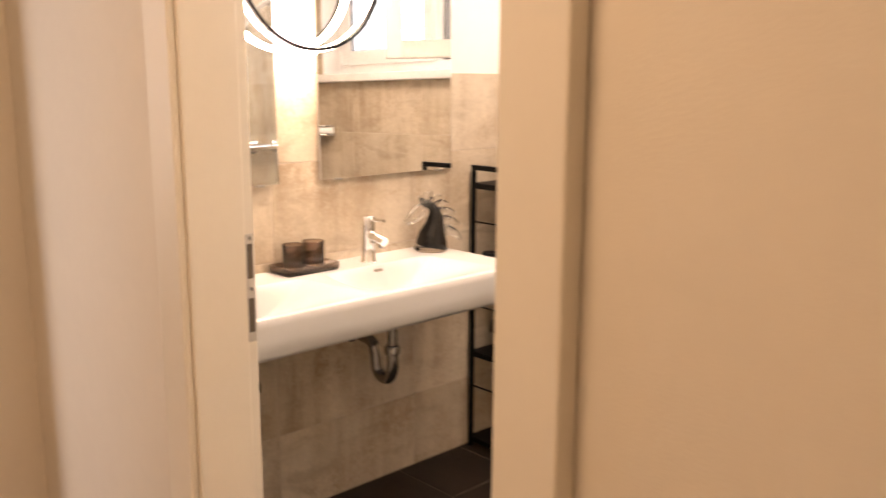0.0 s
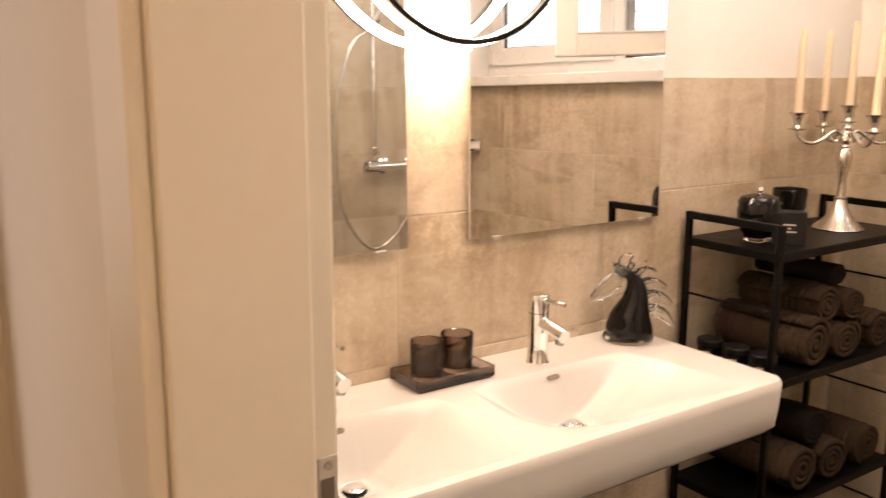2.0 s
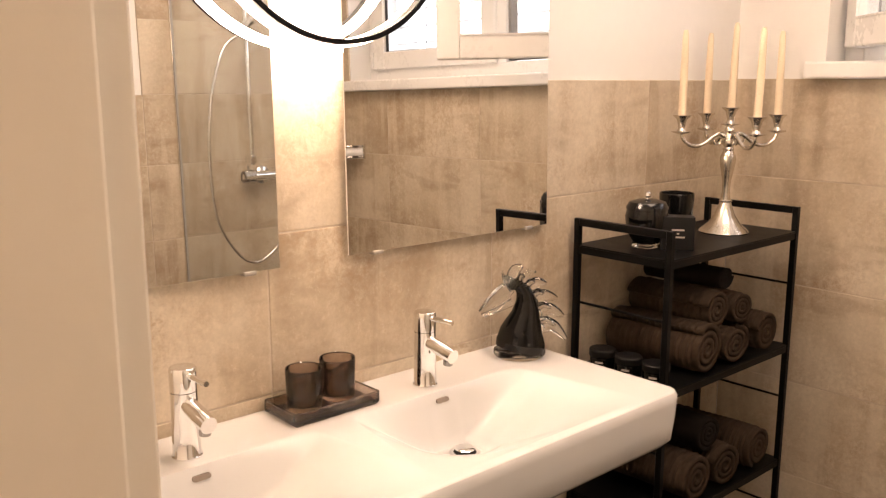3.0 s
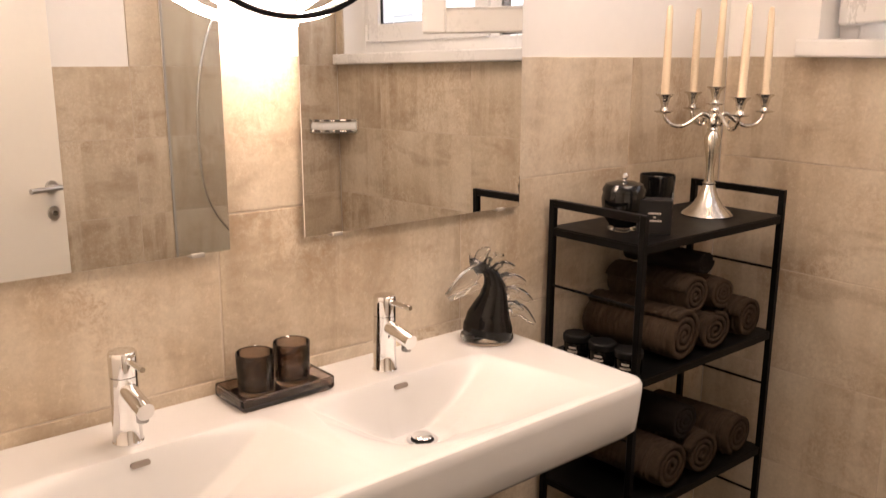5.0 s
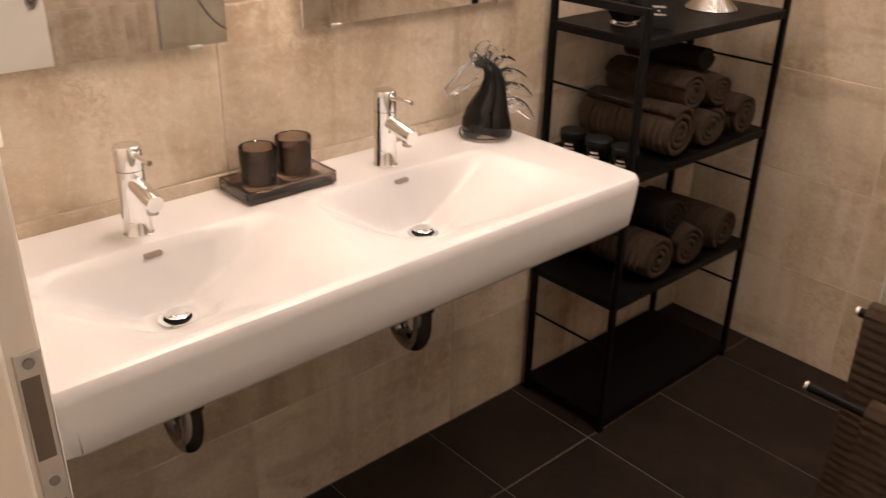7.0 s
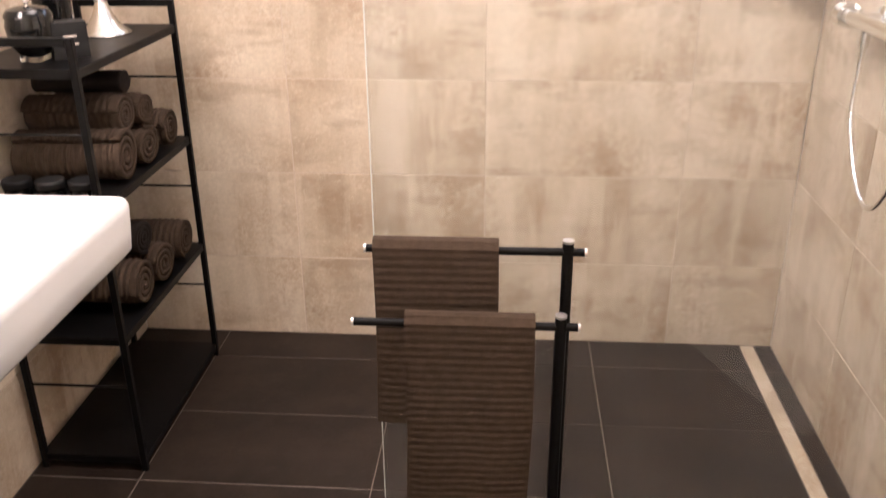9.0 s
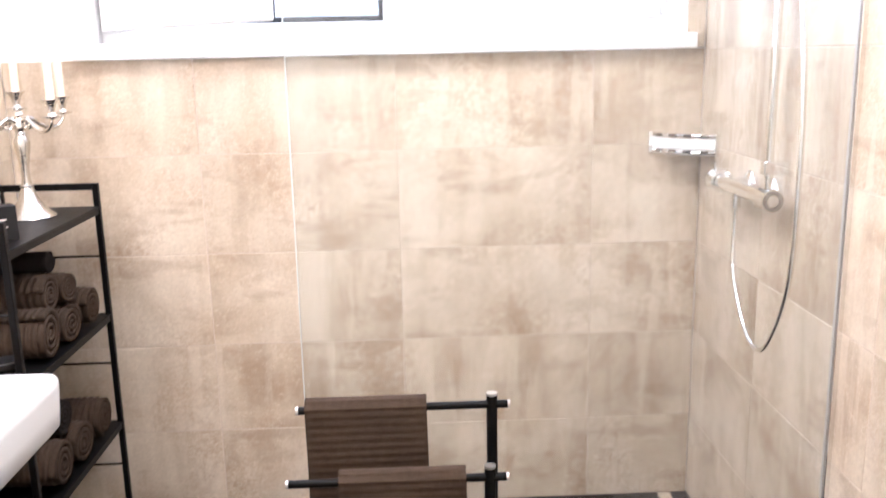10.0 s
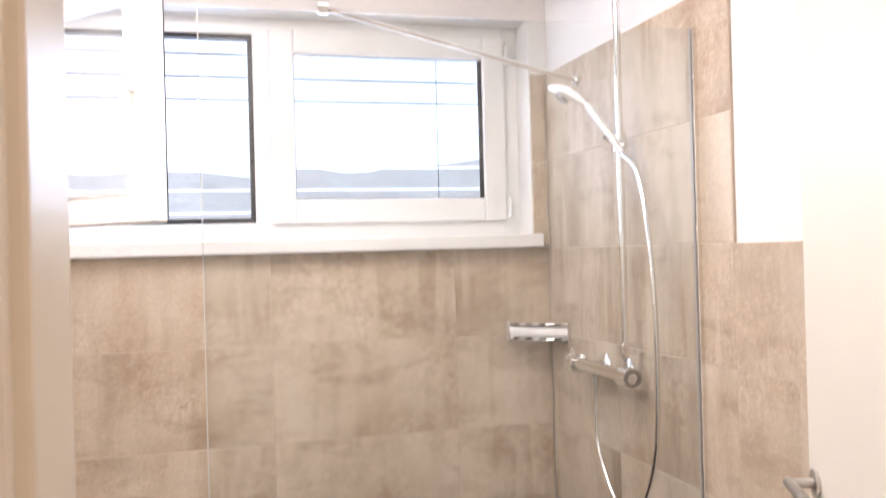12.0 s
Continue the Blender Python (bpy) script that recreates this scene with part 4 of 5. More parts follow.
def build_window():
    t = tagged(thing("window_1", "white plastic window with one casement swung open", "window", kind="structure", at=(1.18, 1.82, 1.55)))
    yf0, yf1 = 1.800, 1.862
    bm = bmesh.new()
    frame_bars(bm, WX0 - 0.002, WX1 + 0.002, WZ0 - 0.002, WZ1 + 0.002, yf0, yf1, 0.058)
    box(bm, 1.157, 1.219, yf0 - 0.002, yf1, WZ0 + 0.05, WZ1 - 0.05, 0.004)
    part("window_frame", bm, PVC, t)
    # gasket of the open half
    bm = bmesh.new()
    x0, x1, z0, z1, w = WX0 + 0.056, 1.157, WZ0 + 0.060, WZ1 - 0.056, 0.015
    frame_bars(bm, x0, x1, z0, z1, yf0 + 0.010, yf0 + 0.050, w, 0.0)
    part("gasket", bm, GASKET, t, "black rubber gasket round the open half")
    # closed right casement
    bm = bmesh.new()
    frame_bars(bm, 1.209, 2.042, WZ0 + 0.053, WZ1 - 0.038, yf0 - 0.020, yf0 + 0.04, 0.082, 0.006)
    s = part("closed_casement", bm, PVC, t, "white closed casement frame")
    bm = bmesh.new()
    frame_bars(bm, 1.288, 1.963, WZ0 + 0.132, WZ1 - 0.117, yf0 - 0.004, yf0 + 0.004, 0.006, 0.0)
    box(bm, 1.945, 1.958, yf0 - 0.004, yf0 + 0.001, WZ0 + 0.134, WZ1 - 0.119)
    part("glazing_bead", bm, GASKET, s, "thin dark glazing seal")
    p = part("pane", boxed(1.289, 1.962, yf0 + 0.002, yf0 + 0.006, WZ0 + 0.133, WZ1 - 0.118), PANE, s, "clear window pane")
    p.visible_shadow = False
    for z in (WZ0 + 0.10, WZ1 - 0.10):
        bm = bmesh.new()
        rod(bm, (2.050, yf0 - 0.022, z - 0.035), (2.050, yf0 - 0.022, z + 0.035), 0.008)
        part("hinge_cover", bm, PVC, t)
    # open casement: its own frame turned about the hinge side
    wd = 0.834
    z0, z1 = WZ0 + 0.040, WZ1 - 0.040
    bm = bmesh.new()
    frame_bars(bm, 0, wd, z0, z1, -0.060, 0.0, 0.080, 0.006)
    sash = new("open_casement", mesh_of("open_casement", bm, PVC))
    sash.parent = t
    sash["label"] = "white casement swung inwards"
    hinge = pose(0.325, 1.800, 0, 0, 0, -46.4)
    sash.matrix_basis = Matrix.Translation(-t.location) @ hinge
    # this pane's pale film stands in for bright reflection
    p = part("pane", boxed(0.079, wd - 0.079, -0.034, -0.030, z0 + 0.079, z1 - 0.079), GLARE, sash, "clear window pane", at=(0, 0, 0))
    p.visible_shadow = False
    bm = bmesh.new()
    frame_bars(bm, 0.078, wd - 0.078, z0 + 0.078, z1 - 0.078, -0.064, -0.058, 0.005, 0.0)
    part("glazing_bead", bm, PVC, sash, "thin white glazing bead", at=(0, 0, 0))
    bm = bmesh.new()
    box(bm, wd - 0.052, wd - 0.026, -0.070, -0.060, 1.90, 1.97, 0.003)
    tube(bm, [(wd - 0.039, -0.068, 1.935), (wd - 0.039, -0.100, 1.935), (wd - 0.039, -0.104, 1.925), (wd - 0.039, -0.104, 1.82)], 0.009, 12)
    part("window_handle", bm, PVC, sash, "white window handle", True, at=(0, 0, 0))
    bm = bmesh.new()
    frame_bars(bm, 0.010, wd - 0.010, z0 + 0.010, z1 - 0.010, 0.0, 0.010, 0.012, 0.0)
    part("edge_seal", bm, GASKET, sash, "black edge seal", at=(0, 0, 0))
    # sill
    bm = boxed(0.234, 2.116, YW - 0.052, yf0 + 0.006, 1.506, 1.553, bevel=0.006)
    part("window_sill", bm, PVC, t, "thick white window sill")
    # outside venetian blind, slats level
    z = WZ0 + 0.10
    while z < WZ1 + 0.02:
        bm = bmesh.new()
        y0, y1 = 1.925, 1.955
        a = [bm.verts.new((xx, y0 + (y1 - y0) * u, z + 0.006 * math.sin(math.pi * u) - 0.004 * u)) for xx in (0.372, 2.06) for u in (0, 0.25, 0.5, 0.75, 1)]
        for i in range(4):
            bm.faces.new((a[i], a[i + 1], a[i + 6], a[i + 5]))
        bmesh.ops.solidify(bm, geom=bm.faces[:], thickness=0.0012)
        part("blind_slat", bm, SLAT, t)
        z += 0.079
    for x in (0.55, 1.83):
        bm = bmesh.new()
        rod(bm, (x, 1.940, WZ0 - 0.02), (x, 1.940, WZ1 + 0.05), 0.0016, n=8)
        part("blind_cord", bm, BLACK_METAL, t)
    # guide rail of the blind at the open half: a channel with a slot for the slats
    bm = bmesh.new()
    box(bm, 0.337, 0.371, 1.917, 1.963, WZ0 - 0.02, WZ1 + 0.05, 0.002)
    box(bm, 0.370, 0.388, 1.917, 1.923, WZ0 - 0.02, WZ1 + 0.05, 0.001)
    box(bm, 0.370, 0.388, 1.957, 1.963, WZ0 - 0.02, WZ1 + 0.05, 0.001)
    part("guide_rail", bm, RAIL, t, "grey aluminium guide rail of the outside blind")


build_window()

# ---- shower ----


def build_screen():
    y = 0.706
    t = thing("shower_screen", "frameless clear glass shower screen", "shower screen", at=(1.6, y, 0))
    p = part("glass_panel", boxed(0.9874, 2.1395, y - 0.004, y + 0.004, 0.012, 2.025, bevel=0.001, seg=1), LIMED, t)
    p.visible_shadow = False
    part("edge_strip", boxed(0.9850, 0.9872, y - 0.004, y + 0.004, 0.012, 2.025), GLASS_EDGE, t, "pale polished glass edge")
    part("wall_profile", boxed(2.143, W + 0.001, y - 0.007, y + 0.007, 0.004, 2.030, bevel=0.002), CHROME, t, "chrome wall profile")
    part("seal_strip", boxed(2.139, 2.143, y - 0.0045, y + 0.0045, 0.012, 2.025), SEAL, t, "grey seal beside the wall profile")
    bm = bmesh.new()
    rod(bm, (1.250, y + 0.0, 2.035), (2.150, 1.40, 2.035), 0.0068, n=16)
    part("brace_bar", bm, CHROME, t, "slim chrome brace bar to the wall", True)
    part("glass_clamp", boxed(1.238, 1.262, y - 0.009, y + 0.009, 2.020, 2.042, bevel=0.003), CHROME, t, "chrome glass clamp")
    bm = bmesh.new()
    rod(bm, (2.143, 1.395, 2.035), (W, 1.404, 2.035), 0.014, n=20)
    part("wall_rose", bm, CHROME, t, smooth=True)


build_screen()


def build_shower_set():
    x = 2.10
    t = thing("shower_mixer", "chrome thermostat shower mixer on the tiled wall", "shower mixer", at=(W, 1.2, 1.14))
    bm = bmesh.new()
    rod(bm, (x, 1.02, 1.140), (x, 1.32, 1.140), 0.0200, n=28)
    part("bar_body", bm, CHROME, t, smooth=True)
    for y in (0.995, 1.345):
        bm = bmesh.new()
        s = 1 if y > 1.15 else -1
        rod(bm, (x, y - s * 0.022, 1.140), (x, y + s * 0.026, 1.140), 0.031, 0.029, 28)
        k = part("control_knob", bm, CHROME, t, "ribbed chrome control knob", True)
        bm = bmesh.new()
        rod(bm, (x - 0.006, y + s * 0.004, 1.160), (x - 0.010, y + s * 0.006, 1.190), 0.006, 0.005, 12)
        if s < 0:
            ring = lathe(bmesh.new(), [(0.015, -0.008), (0.025, -0.008), (0.025, 0.008), (0.015, 0.008)], 28, Matrix.Translation((x, y - 0.020, 1.140)) @ pose(0, 0, 0, 90, 0, 0))
            part("knob_ring", ring, DARK_CHROME, k, "dark ring round the knob", True)
        part("knob_lever", bm, CHROME, k, "short lever", True)
    for y in (1.085, 1.235):
        bm = lathe(bmesh.new(), [(0.0, 0.0), (0.041, 0.0), (0.040, 0.010), (0.036, 0.014), (0.022, 0.020), (0.019, 0.056)], 28, Matrix.Translation((W, y, 1.140)) @ pose(0, 0, 0, 0, -90, 0))
        part("wall_rose", bm, CHROME, t, smooth=True)
    bm = bmesh.new()
    rod(bm, (x, 1.205, 1.120), (x, 1.205, 1.085), 0.011, n=16)
    part("outlet", bm, CHROME, t, smooth=True)

    r = thing("shower_rail", "tall chrome shower rail with hand shower and hose", "shower rail", at=(W, 1.05, 1.7))
    ry = 1.018
    bm = bmesh.new()
    rod(bm, (2.105, ry, 1.19), (2.105, ry, 2.27), 0.0100, n=20)
    part("rail", bm, CHROME, r, smooth=True)
    for z in (1.215, 2.245):
        part("rail_bracket", boxed(2.088, W, ry - 0.013, ry + 0.013, z - 0.017, z + 0.017, bevel=0.004), CHROME, r)
    bm = bmesh.new()
    rod(bm, (2.105, ry, 1.765), (2.105, ry, 1.812), 0.019, n=20)
    rod(bm, (2.112, ry - 0.010, 1.775), (2.075, ry + 0.024, 1.812), 0.015, 0.014, 16)
    part("slider", bm, CHROME, r, "chrome slider clamp", True)
    a = Vector((2.092, ry - 0.020, 1.770))
    e = Vector((2.036, 1.073, 1.900))
    bm = bmesh.new()
    rod(bm, a - (e - a) * 0.10, e, 0.0095, 0.0105, 16)
    hs = part("hand_shower", bm, SATIN, r, "slim chrome hand shower", True)
    tip = Vector((1.972, 1.190, 1.968))
    ax = (tip - e).normalized()
    bm = bmesh.new()
    tube(bm, [e + (tip - e) * (k / 20) + Vector((0, 0, 0.010 * math.sin(math.pi * k / 20))) for k in range(-1, 21)], lambda q: 0.009 + 0.017 * math.sin(math.pi * min(1.0, max(0.0, q * 1.12 - 0.14))) ** 0.7, 22, (0.55, 1.0))
    head = part("spray_head", bm, SATIN, hs, "oval chrome spray head", True)
    down = (Vector((-0.30, -0.25, -0.92)) - ax * ax.dot(Vector((-0.30, -0.25, -0.92)))).normalized()
    mid = e + (tip - e) * 0.60
    bm = bmesh.new()
    rod(bm, mid + down * 0.010, mid + down * 0.019, 0.022, 0.020, 28)
    part("spray_face", bm, SEAL, head, "grey nozzle face", True)
    hose = spline([(2.098, ry - 0.026, 1.757), (2.100, 0.908, 1.69), (2.092, 0.840, 1.50), (2.088, 0.812, 1.25), (2.088, 0.828, 0.98), (2.090, 0.910, 0.815), (2.094, 1.000, 0.755), (2.094, 1.100, 0.80), (2.096, 1.190, 0.92), (2.1, 1.205, 1.03), (2.1, 1.205, 1.09)], 10)
    bm = tube(bmesh.new(), hose, 0.0068, 10)
    part("hose", bm, CHROME, r, "silver flexible hose", True)


build_shower_set()


def build_basket():
    z = 1.190
    t = thing("corner_basket", "white and chrome soap basket in the shower corner", "soap basket", at=(2.08, 1.62, z))
    a = 0.158

    def corner_plate(z0, z1, inset):
        bm = bmesh.new()
        pts = [(W - 0.002, YW - 0.002)]
        for k in range(9):
            u = k / 8
            ang = radians(180 + 90 * u)
            pts.append((W - 0.002 + (a - inset) * math.cos(ang) * (1 - 0.12 * math.sin(math.pi * u)), YW - 0.002 + (a - inset) * math.sin(ang) * (1 - 0.12 * math.sin(math.pi * u))))
        lo = [bm.verts.new((x, y, z0)) for x, y in pts]
        hi = [bm.verts.new((x, y, z1)) for x, y in pts]
        bm.faces.new(lo)
        bm.faces.new(hi)
        for k in range(len(pts)):
            bm.faces.new((lo[k], lo[(k + 1) % len(pts)], hi[(k + 1) % len(pts)], hi[k]))
        return bm

    part("base_plate", corner_plate(z - 0.004, z + 0.002, 0.004), PVC, t, "white base plate")
    for zz, m in ((z + 0.004, CHROME), (z + 0.056, CHROME)):
        pts = [(W - 0.002 + a * math.cos(radians(180 + 90 * k / 16)) * (1 - 0.12 * math.sin(math.pi * k / 16)), YW - 0.002 + a * math.sin(radians(180 + 90 * k / 16)) * (1 - 0.12 * math.sin(math.pi * k / 16)), zz) for k in range(17)]
        part("rail", tube(bmesh.new(), pts, 0.006, 10), m, t, "chrome rail", True)
    pts = [(W - 0.002 + (a - 0.003) * math.cos(radians(180 + 90 * k / 16)) * (1 - 0.12 * math.sin(math.pi * k / 16)), YW - 0.002 + (a - 0.003) * math.sin(radians(180 + 90 * k / 16)) * (1 - 0.12 * math.sin(math.pi * k / 16)), z + 0.030) for k in range(17)]
    part("front_band", tube(bmesh.new(), pts, 0.018, 10, (1.0, 0.35)), PVC, t, "white front band", True)
    for u in (0.0, 1.0):
        ang = radians(180 + 90 * u)
        px, py = W - 0.006 + a * math.cos(ang), YW - 0.006 + a * math.sin(ang)
        part("end_plate", boxed(px - 0.007, px + 0.007, py - 0.007, py + 0.007, z - 0.004, z + 0.064, bevel=0.002), CHROME, t, "chrome end plate")
    for u in (0.18, 0.40, 0.62, 0.84):
        ang = radians(180 + 90 * u)
        k = (a + 0.004) * (1 - 0.12 * math.sin(math.pi * u))
        px, py = W - 0.002 + k * math.cos(ang), YW - 0.002 + k * math.sin(ang)
        for zz in (z + 0.002, z + 0.050):
            bm = box(bmesh.new(), -0.004, 0.004, -0.012, 0.012, zz, zz + 0.010, m=pose(px, py, 0, 0, 0, 180 + 90 * u))
            part("slot", bm, DARK_CHROME, t, "dark slot")


build_basket()

# ---- towel stand ----


def build_stand():
    t = thing("towel_stand", "black metal towel stand with two staggered bars", "towel stand", at=(1.372, 0.52, 0))
    part("base_plate", boxed(1.117, 1.442, 0.430, 0.679, 0.0, 0.010, bevel=0.002), BLACK_METAL, t)
    for (x, y, z) in ((1.386, 0.648, 0.806), (1.372, 0.547, 0.691)):
        bm = bmesh.new()
        rod(bm, (x, y, 0.008), (x, y, z - 0.005), 0.0115, n=20)
        p = part("pole", bm, BLACK_METAL, t, smooth=True)
        bm = bmesh.new()
        rod(bm, (x, y, z - 0.005), (x, y, z), 0.0117, n=20)
        part("end_cap", bm, STEEL, p, "bright metal end cap")
        zb = z - 0.026
        bm = bmesh.new()
        rod(bm, (x - 0.407, y, zb), (x + 0.033, y, zb), 0.0085, n=16)
        b = part("bar", bm, BLACK_METAL, t, smooth=True)
        for xe, s in ((x - 0.407, -1), (x + 0.033, 1)):
            bm = bmesh.new()
            rod(bm, (xe, y, zb), (xe + s * 0.005, y, zb), 0.0087, n=16)
            part("end_cap", bm, STEEL, b, "bright metal end cap", True)


build_stand()


def hanging_towel(x0, x1, y, zbar, front, back, seed):
    """A ribbed towel folded over a bar; the ribs run across."""
    rnd = random.Random(seed)
    th, r = 0.011, 0.013
    path = []
    n1 = int(front / 0.0043)
    for k in range(n1 + 1):
        path.append((-r - 0.004 * math.sin(k / n1 * 2.2), zbar - front + front * k / n1))
    for k in range(1, 12):
        a = math.pi * (1 - k / 12)
        path.append((r * math.cos(a), zbar + r * math.sin(a)))
    n2 = int(back / 0.0043)
    for k in range(n2 + 1):
        path.append((r + 0.006 * math.sin(k / n2 * 2.0), zbar - back * k / n2))
    m = 26
    bm = bmesh.new()
    rows = []
    ph = rnd.uniform(0, 6)
    for i, (yy, zz) in enumerate(path):
        rib = 0.0011 if (i // 2) % 2 == 0 else -0.0007
        out = -1 if i <= n1 + 6 else 1
        row = []
        for j in range(m + 1):
            u = j / m
            hang = min(1.0, max(0.0, (zbar - zz) / max(front, back)))
            x = x0 + (x1 - x0) * u + 0.006 * hang * math.sin(3 * hang + ph)
            wave = 0.006 * hang * math.sin(u * 5 + ph) + 0.003 * math.sin(u * 11 + 2 * ph) * hang
            z = zz - 0.006 * hang * math.sin(u * math.pi * 1.3 + ph)
            row.append(bm.verts.new((x, y + yy + wave + out * rib, z)))
        rows.append(row)
    for a, b in zip(rows, rows[1:]):
        for j in range(m):
            bm.faces.new((a[j], a[j + 1], b[j + 1], b[j]))
    ob = new("hanging_towel", mesh_of("hanging_towel", bm, TOWEL, True))
    s = ob.modifiers.new("thickness", "SOLIDIFY")
    s.thickness, s.offset = th, 0.0
    e = ob.modifiers.new("soft_edge", "BEVEL")
    e.width, e.segments, e.limit_method = 0.003, 2, "ANGLE"
    return tagged(ob, "brown ribbed terry towel folded over a black bar", "towel", "towels on the stand")


hanging_towel(0.994, 1.248, 0.648, 0.788, 0.415, 0.43, 3)
hanging_towel(1.067, 1.3225, 0.547, 0.673, 0.43, 0.37, 8)

# ---- living room ----


def build_curtain():
    bm = bmesh.new()
    n, x = 120, -2.62
    rows = []
    for z in (0.03, 0.13, 0.14, 1.2, 2.45):
        row = []
        for k in range(n + 1):
            u = k / n
            y = -1.00 + 1.0 * u
            xx = x + 0.035 * math.sin(u * 46) + 0.02 * math.sin(u * 17 + 1) + (0.01 if z == 0.13 else 0)
            row.append(bm.verts.new((xx, y, z)))
        rows.append(row)
    for a, b in zip(rows, rows[1:]):
        for k in range(n):
            bm.faces.new((a[k], a[k + 1], b[k + 1], b[k]))
    ob = new("curtain", mesh_of("curtain", bm, CURTAIN, True))
    s = ob.modifiers.new("thickness", "SOLIDIFY")
    s.thickness = 0.003
    tagged(ob, "floor-length white curtain in loose folds", "curtain")
    t = thing("curtain_rail", "slim white curtain rail under the ceiling", "curtain rail", at=(x, -0.5, 2.47))
    part("rail", boxed(x - 0.02, x + 0.02, -1.6, 0.35, 2.455, 2.49, bevel=0.003), PVC, t)
    part("bracket", boxed(-2.80, x - 0.018, -1.02, -0.98, 2.46, 2.48), PVC, t)
    part("bracket", boxed(-2.80, x - 0.018, 0.00, 0.04, 2.46, 2.48), PVC, t)


build_curtain()

bm = lathe(bmesh.new(), [(0, 0.0), (0.46, 0.0), (0.47, 0.004), (0.465, 0.014), (0, 0.016)], 72, Matrix.Translation((-1.70, -0.66, -0.012)))
tagged(new("round_rug", mesh_of("round_rug", bm, RUG, True)), "round charcoal rug on the oak floor", "rug")


def build_armchair():
    t = thing("armchair", "black leather armchair on the oak floor", "armchair", at=(-1.30, -1.42, -0.012))
    part("seat", boxed(-0.30, 0.28, -0.28, 0.20, 0.22, 0.44, bevel=0.05, seg=4), LEATHER, t, smooth=True, at=(0, 0, 0))
    part("backrest", boxed(-0.30, 0.28, -0.40, -0.26, 0.30, 0.95, bevel=0.05, seg=4), LEATHER, t, smooth=True, at=(0, 0, 0))
    for x in (-0.36, 0.22):
        part("armrest", boxed(x, x + 0.14, -0.38, 0.255, 0.10, 0.62, bevel=0.05, seg=4), LEATHER, t, smooth=True, at=(0, 0, 0))
    for x in (-0.28, 0.26):
        for y in (-0.32, 0.20):
            bm = bmesh.new()
            rod(bm, (x, y, 0), (x, y, 0.23), 0.016, 0.022)
            part("leg", bm, BLACK_METAL, t, at=(0, 0, 0))


build_armchair()

t = thing("round_wall_mirror", "round wall mirror with a wide dark frame", "mirror", at=(-2.80, -1.22, 1.42))
bm = lathe(bmesh.new(), [(0.115, 0.0), (0.19, 0.0), (0.195, 0.012), (0.18, 0.026), (0.13, 0.022), (0.115, 0.012)], 48, pose(0, 0, 0, 0, 90, 0))
part("frame", bm, BLACK_GLOSS, t, "wide glossy dark frame", True, at=(0, 0, 0))
bm = lathe(bmesh.new(), [(0, 0.002), (0.118, 0.002), (0.118, 0.008), (0, 0.008)], 40, pose(0, 0, 0, 0, 90, 0))
part("mirror_glass", bm, MIRROR, t, at=(0, 0, 0))

# ---- outside ----
bm = bmesh.new()
bmesh.ops.create_grid(bm, x_segments=2, y_segments=2, size=3000)
bmesh.ops.translate(bm, vec=(0, 0, -3.2), verts=bm.verts)
tagged(new("ground", mesh_of("ground", bm, SNOW)), "pale snowy ground far below the window", "ground", "", "structure")


bm = bmesh.new()
v = [bm.verts.new(p) for p in ((-1500, 900, -60), (1500, 900, -60), (1500, 900, 900), (-1500, 900, 900))]
bm.faces.new(v)
tagged(new("backdrop_sky", mesh_of("backdrop_sky", bm, emitter("overcast_sky", (0.95, 0.97, 1.0), 0.7))), "bright white overcast sky beyond the window", "sky", "", "structure")


def build_hills():
    bm = bmesh.new()
    rows = []
    for i, y in enumerate((140, 200, 260, 340, 420)):
        row = []
        for k in range(61):
            x = -420 + 14 * k
            h = (0, 12, 31, 40, 24)[i] * (0.75 + 0.5 * noise.noise((x * 0.008, y * 0.01, 0.3))) + 3 * noise.noise((x * 0.05, y * 0.05, 2.0)) * (i > 0)
            row.append(bm.verts.new((x, y, -3.3 + max(0, h) * (1.15 - 0.0012 * x))))
        rows.append(row)
    for a, b in zip(rows, rows[1:]):
        for k in range(60):
            bm.faces.new((a[k], a[k + 1], b[k + 1], b[k]))
    tagged(new("backdrop_hill", mesh_of("backdrop_hill", bm, HILL, True)), "hazy wooded hill on the horizon", "hill", "", "structure")


build_hills()

# ---- tiles, one by one ----
_shared = {}


def tile_mesh(key, w, h, mat, bev=0.0011):
    """A slab w by h in its own plane (x, y), its face at z = 0."""
    k = (key, round(w, 3), round(h, 3))
    if k not in _shared:
        bm = bmesh.new()
        lo = [bm.verts.new((sx * w / 2, sy * h / 2, -T)) for sx, sy in ((-1, -1), (1, -1), (1, 1), (-1, 1))]
        mi = [bm.verts.new((sx * w / 2, sy * h / 2, -bev)) for sx, sy in ((-1, -1), (1, -1), (1, 1), (-1, 1))]
        hi = [bm.verts.new((sx * (w / 2 - bev), sy * (h / 2 - bev), 0)) for sx, sy in ((-1, -1), (1, -1), (1, 1), (-1, 1))]
        for a, b in ((lo, mi), (mi, hi)):
            for i in range(4):
                bm.faces.new((a[i], a[(i + 1) % 4], b[(i + 1) % 4], b[i]))
        bm.faces.new(hi)
        _shared[k] = mesh_of(key, bm, mat)
    return _shared[k]


def cuts(lo, hi, start, step):
    """The stretches between joints, from lo to hi."""
    js = [lo]
    k = math.ceil((lo - start) / step + 1e-6)
    while start + k * step < hi - 1e-4:
        if start + k * step - js[-1] > 0.004:
            js.append(start + k * step)
        k += 1
    js.append(hi)
    return list(zip(js, js[1:]))


rt = random.Random(5)
J = 0.0032


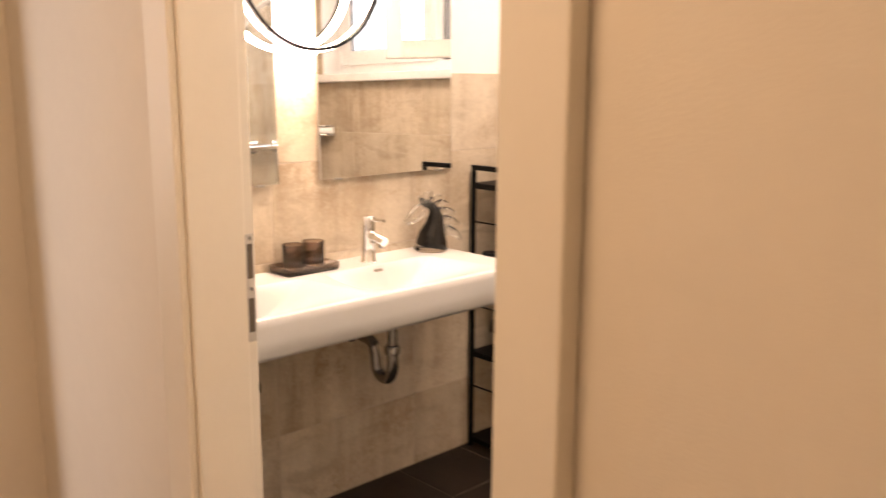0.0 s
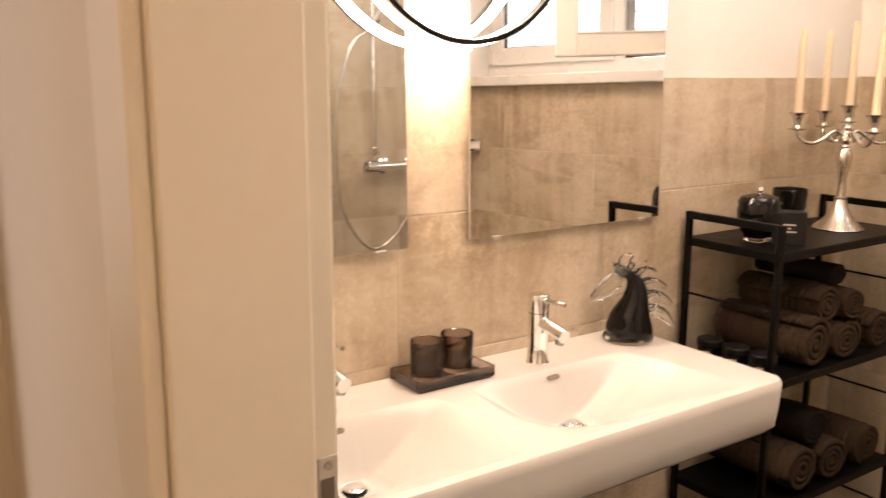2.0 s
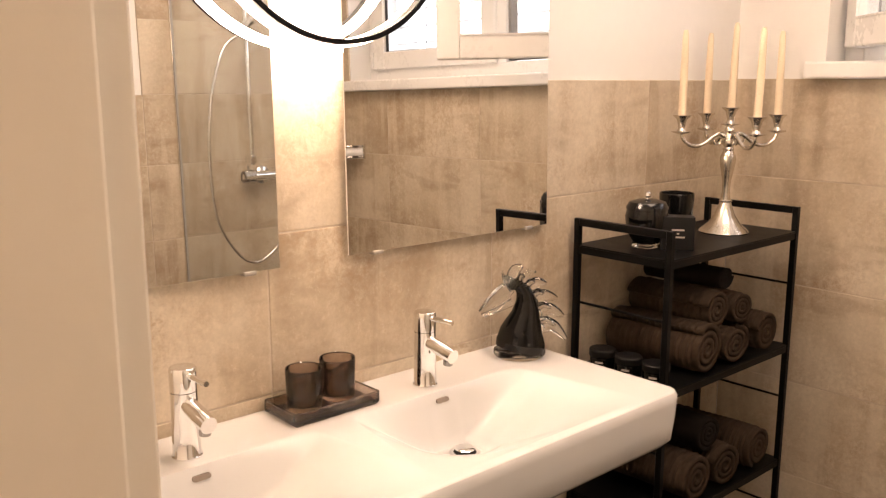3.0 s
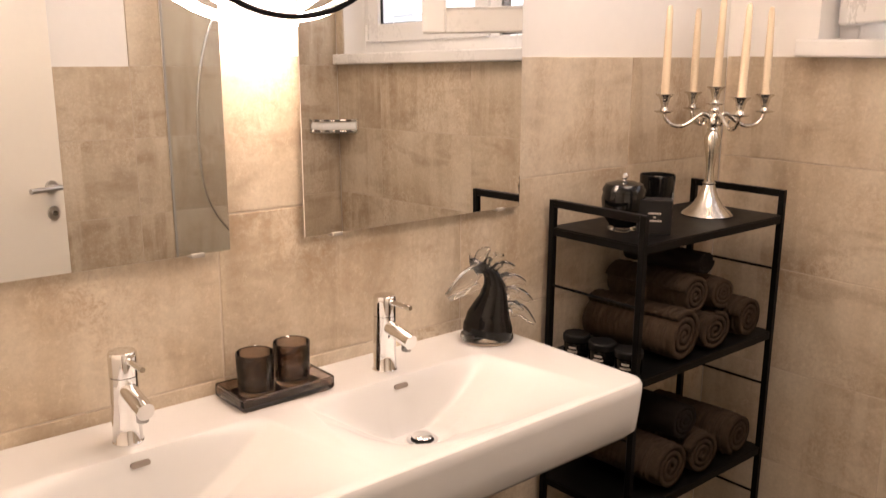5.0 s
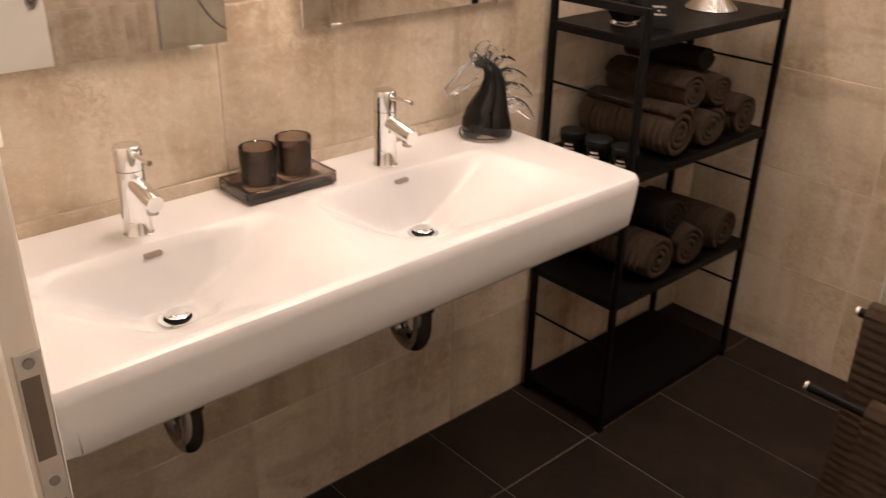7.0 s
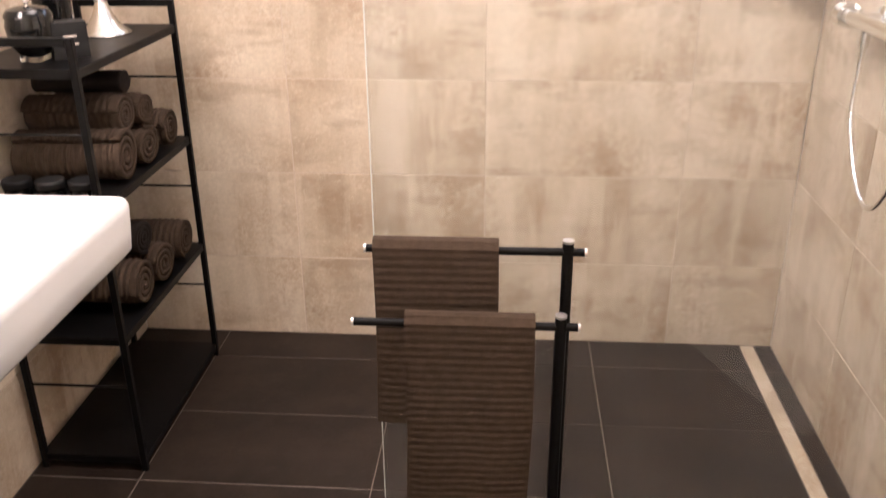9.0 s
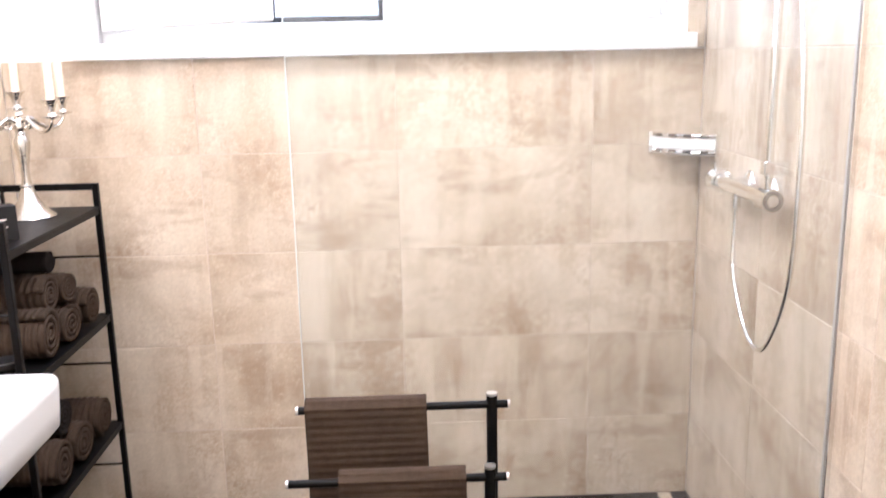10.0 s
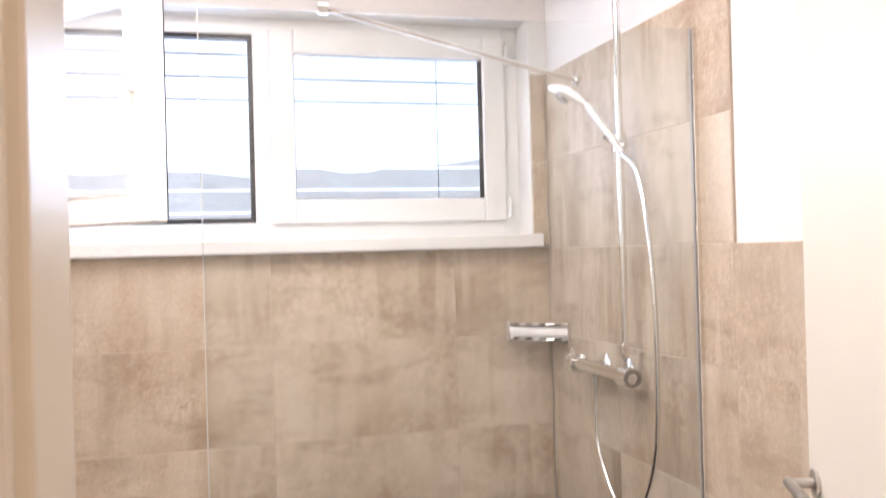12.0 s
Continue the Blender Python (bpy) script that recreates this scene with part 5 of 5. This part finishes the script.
def lay(parent, spans_u, spans_z, place, mat, name):
    for u0, u1 in spans_u:
        for z0, z1 in spans_z:
            w, h = u1 - u0 - J, z1 - z0 - J
            if w < 0.01 or h < 0.01:
                continue
            ob = new(name, tile_mesh(name, w, h, mat))
            ob.parent = parent
            ob.matrix_basis = place((u0 + u1) / 2, (z0 + z1) / 2) @ pose(0, 0, rt.uniform(-0.0004, 0.0004))
    return


JOINTS = (0.0, 0.290, 0.589, 0.894, 1.212, TILE_TOP)
ROWS = list(zip(JOINTS, JOINTS[1:]))
SHOWER_ROWS = ROWS + [(TILE_TOP, 1.805), (1.805, SHOWER_TOP)]
# grout bed behind the tiles
setting("trim_grout_west", boxed(-T - 0.002, -0.0014, YD, YW, 0, TILE_TOP - 0.003), GROUT, "pale grout bed between the wall tiles", "grout")
setting("trim_grout_north", boxed(0, W, YW + 0.0014, YW + T + 0.002, 0, TILE_TOP - 0.003), GROUT, "pale grout bed between the wall tiles", "grout")
bm = bmesh.new()
box(bm, W + 0.0014, W + T + 0.002, YD, SHOWER_Y, 0, TILE_TOP - 0.003)
box(bm, W + 0.0014, W + T + 0.002, SHOWER_Y, YW, 0, SHOWER_TOP - 0.003)
setting("trim_grout_east", bm, GROUT, "pale grout bed between the wall tiles", "grout")

lay(wall_west, cuts(YD, YW, 0.003, 0.607), ROWS, lambda u, z: pose(0, u, z, 90, 0, 90), TILE_WALL, "wall_tile")
lay(wall_north, cuts(0.0, W, 0.574, 0.6165), [r for r in ROWS if r[1] < 1.49] + [(1.212, 1.507)], lambda u, z: pose(u, YW, z, 90, 0, 0), TILE_WALL, "wall_tile")
lay(wall_north, [(WX1 + 0.002, W)], [(1.507, 1.805), (1.805, SHOWER_TOP)], lambda u, z: pose(u, YW, z, 90, 0, 0), TILE_WALL, "wall_tile")
lay(wall_east, cuts(SHOWER_Y, YW, SHOWER_Y, 0.60), SHOWER_ROWS, lambda u, z: pose(W, u, z, 90, 0, -90), TILE_WALL, "wall_tile")
lay(wall_east, cuts(YD, SHOWER_Y, SHOWER_Y, 0.60), ROWS, lambda u, z: pose(W, u, z, 90, 0, -90), TILE_WALL, "wall_tile")
# floor, with the strip of the linear drain left free
FLOOR_ROWS = cuts(YD, YW, 1.180, 0.325)
SHOWER_FLOOR = sorted({q for r in FLOOR_ROWS for q in r} | {0.735})
lay(floor, cuts(0.0, 0.9245, 0.300, 0.6245), FLOOR_ROWS, lambda u, v: pose(u, v, 0, 0, 0, 0), TILE_FLOOR, "floor_tile")
lay(floor, cuts(0.9245, 2.051, 0.300, 0.6245), list(zip(SHOWER_FLOOR, SHOWER_FLOOR[1:])), lambda u, v: pose(u, v, 0, 0, 0, 0), TILE_FLOOR, "floor_tile")
lay(floor, [(2.099, W)], FLOOR_ROWS, lambda u, v: pose(u, v, 0, 0, 0, 0), TILE_FLOOR, "floor_tile")
drain = thing("linear_drain", "long beige linear drain set in the shower floor", "floor drain", at=(2.075, 1.2, 0))
part("drain_cover", boxed(2.054, 2.096, 0.10, YW - 0.004, -0.006, 0.0005, bevel=0.001), TILE_WALL, drain)
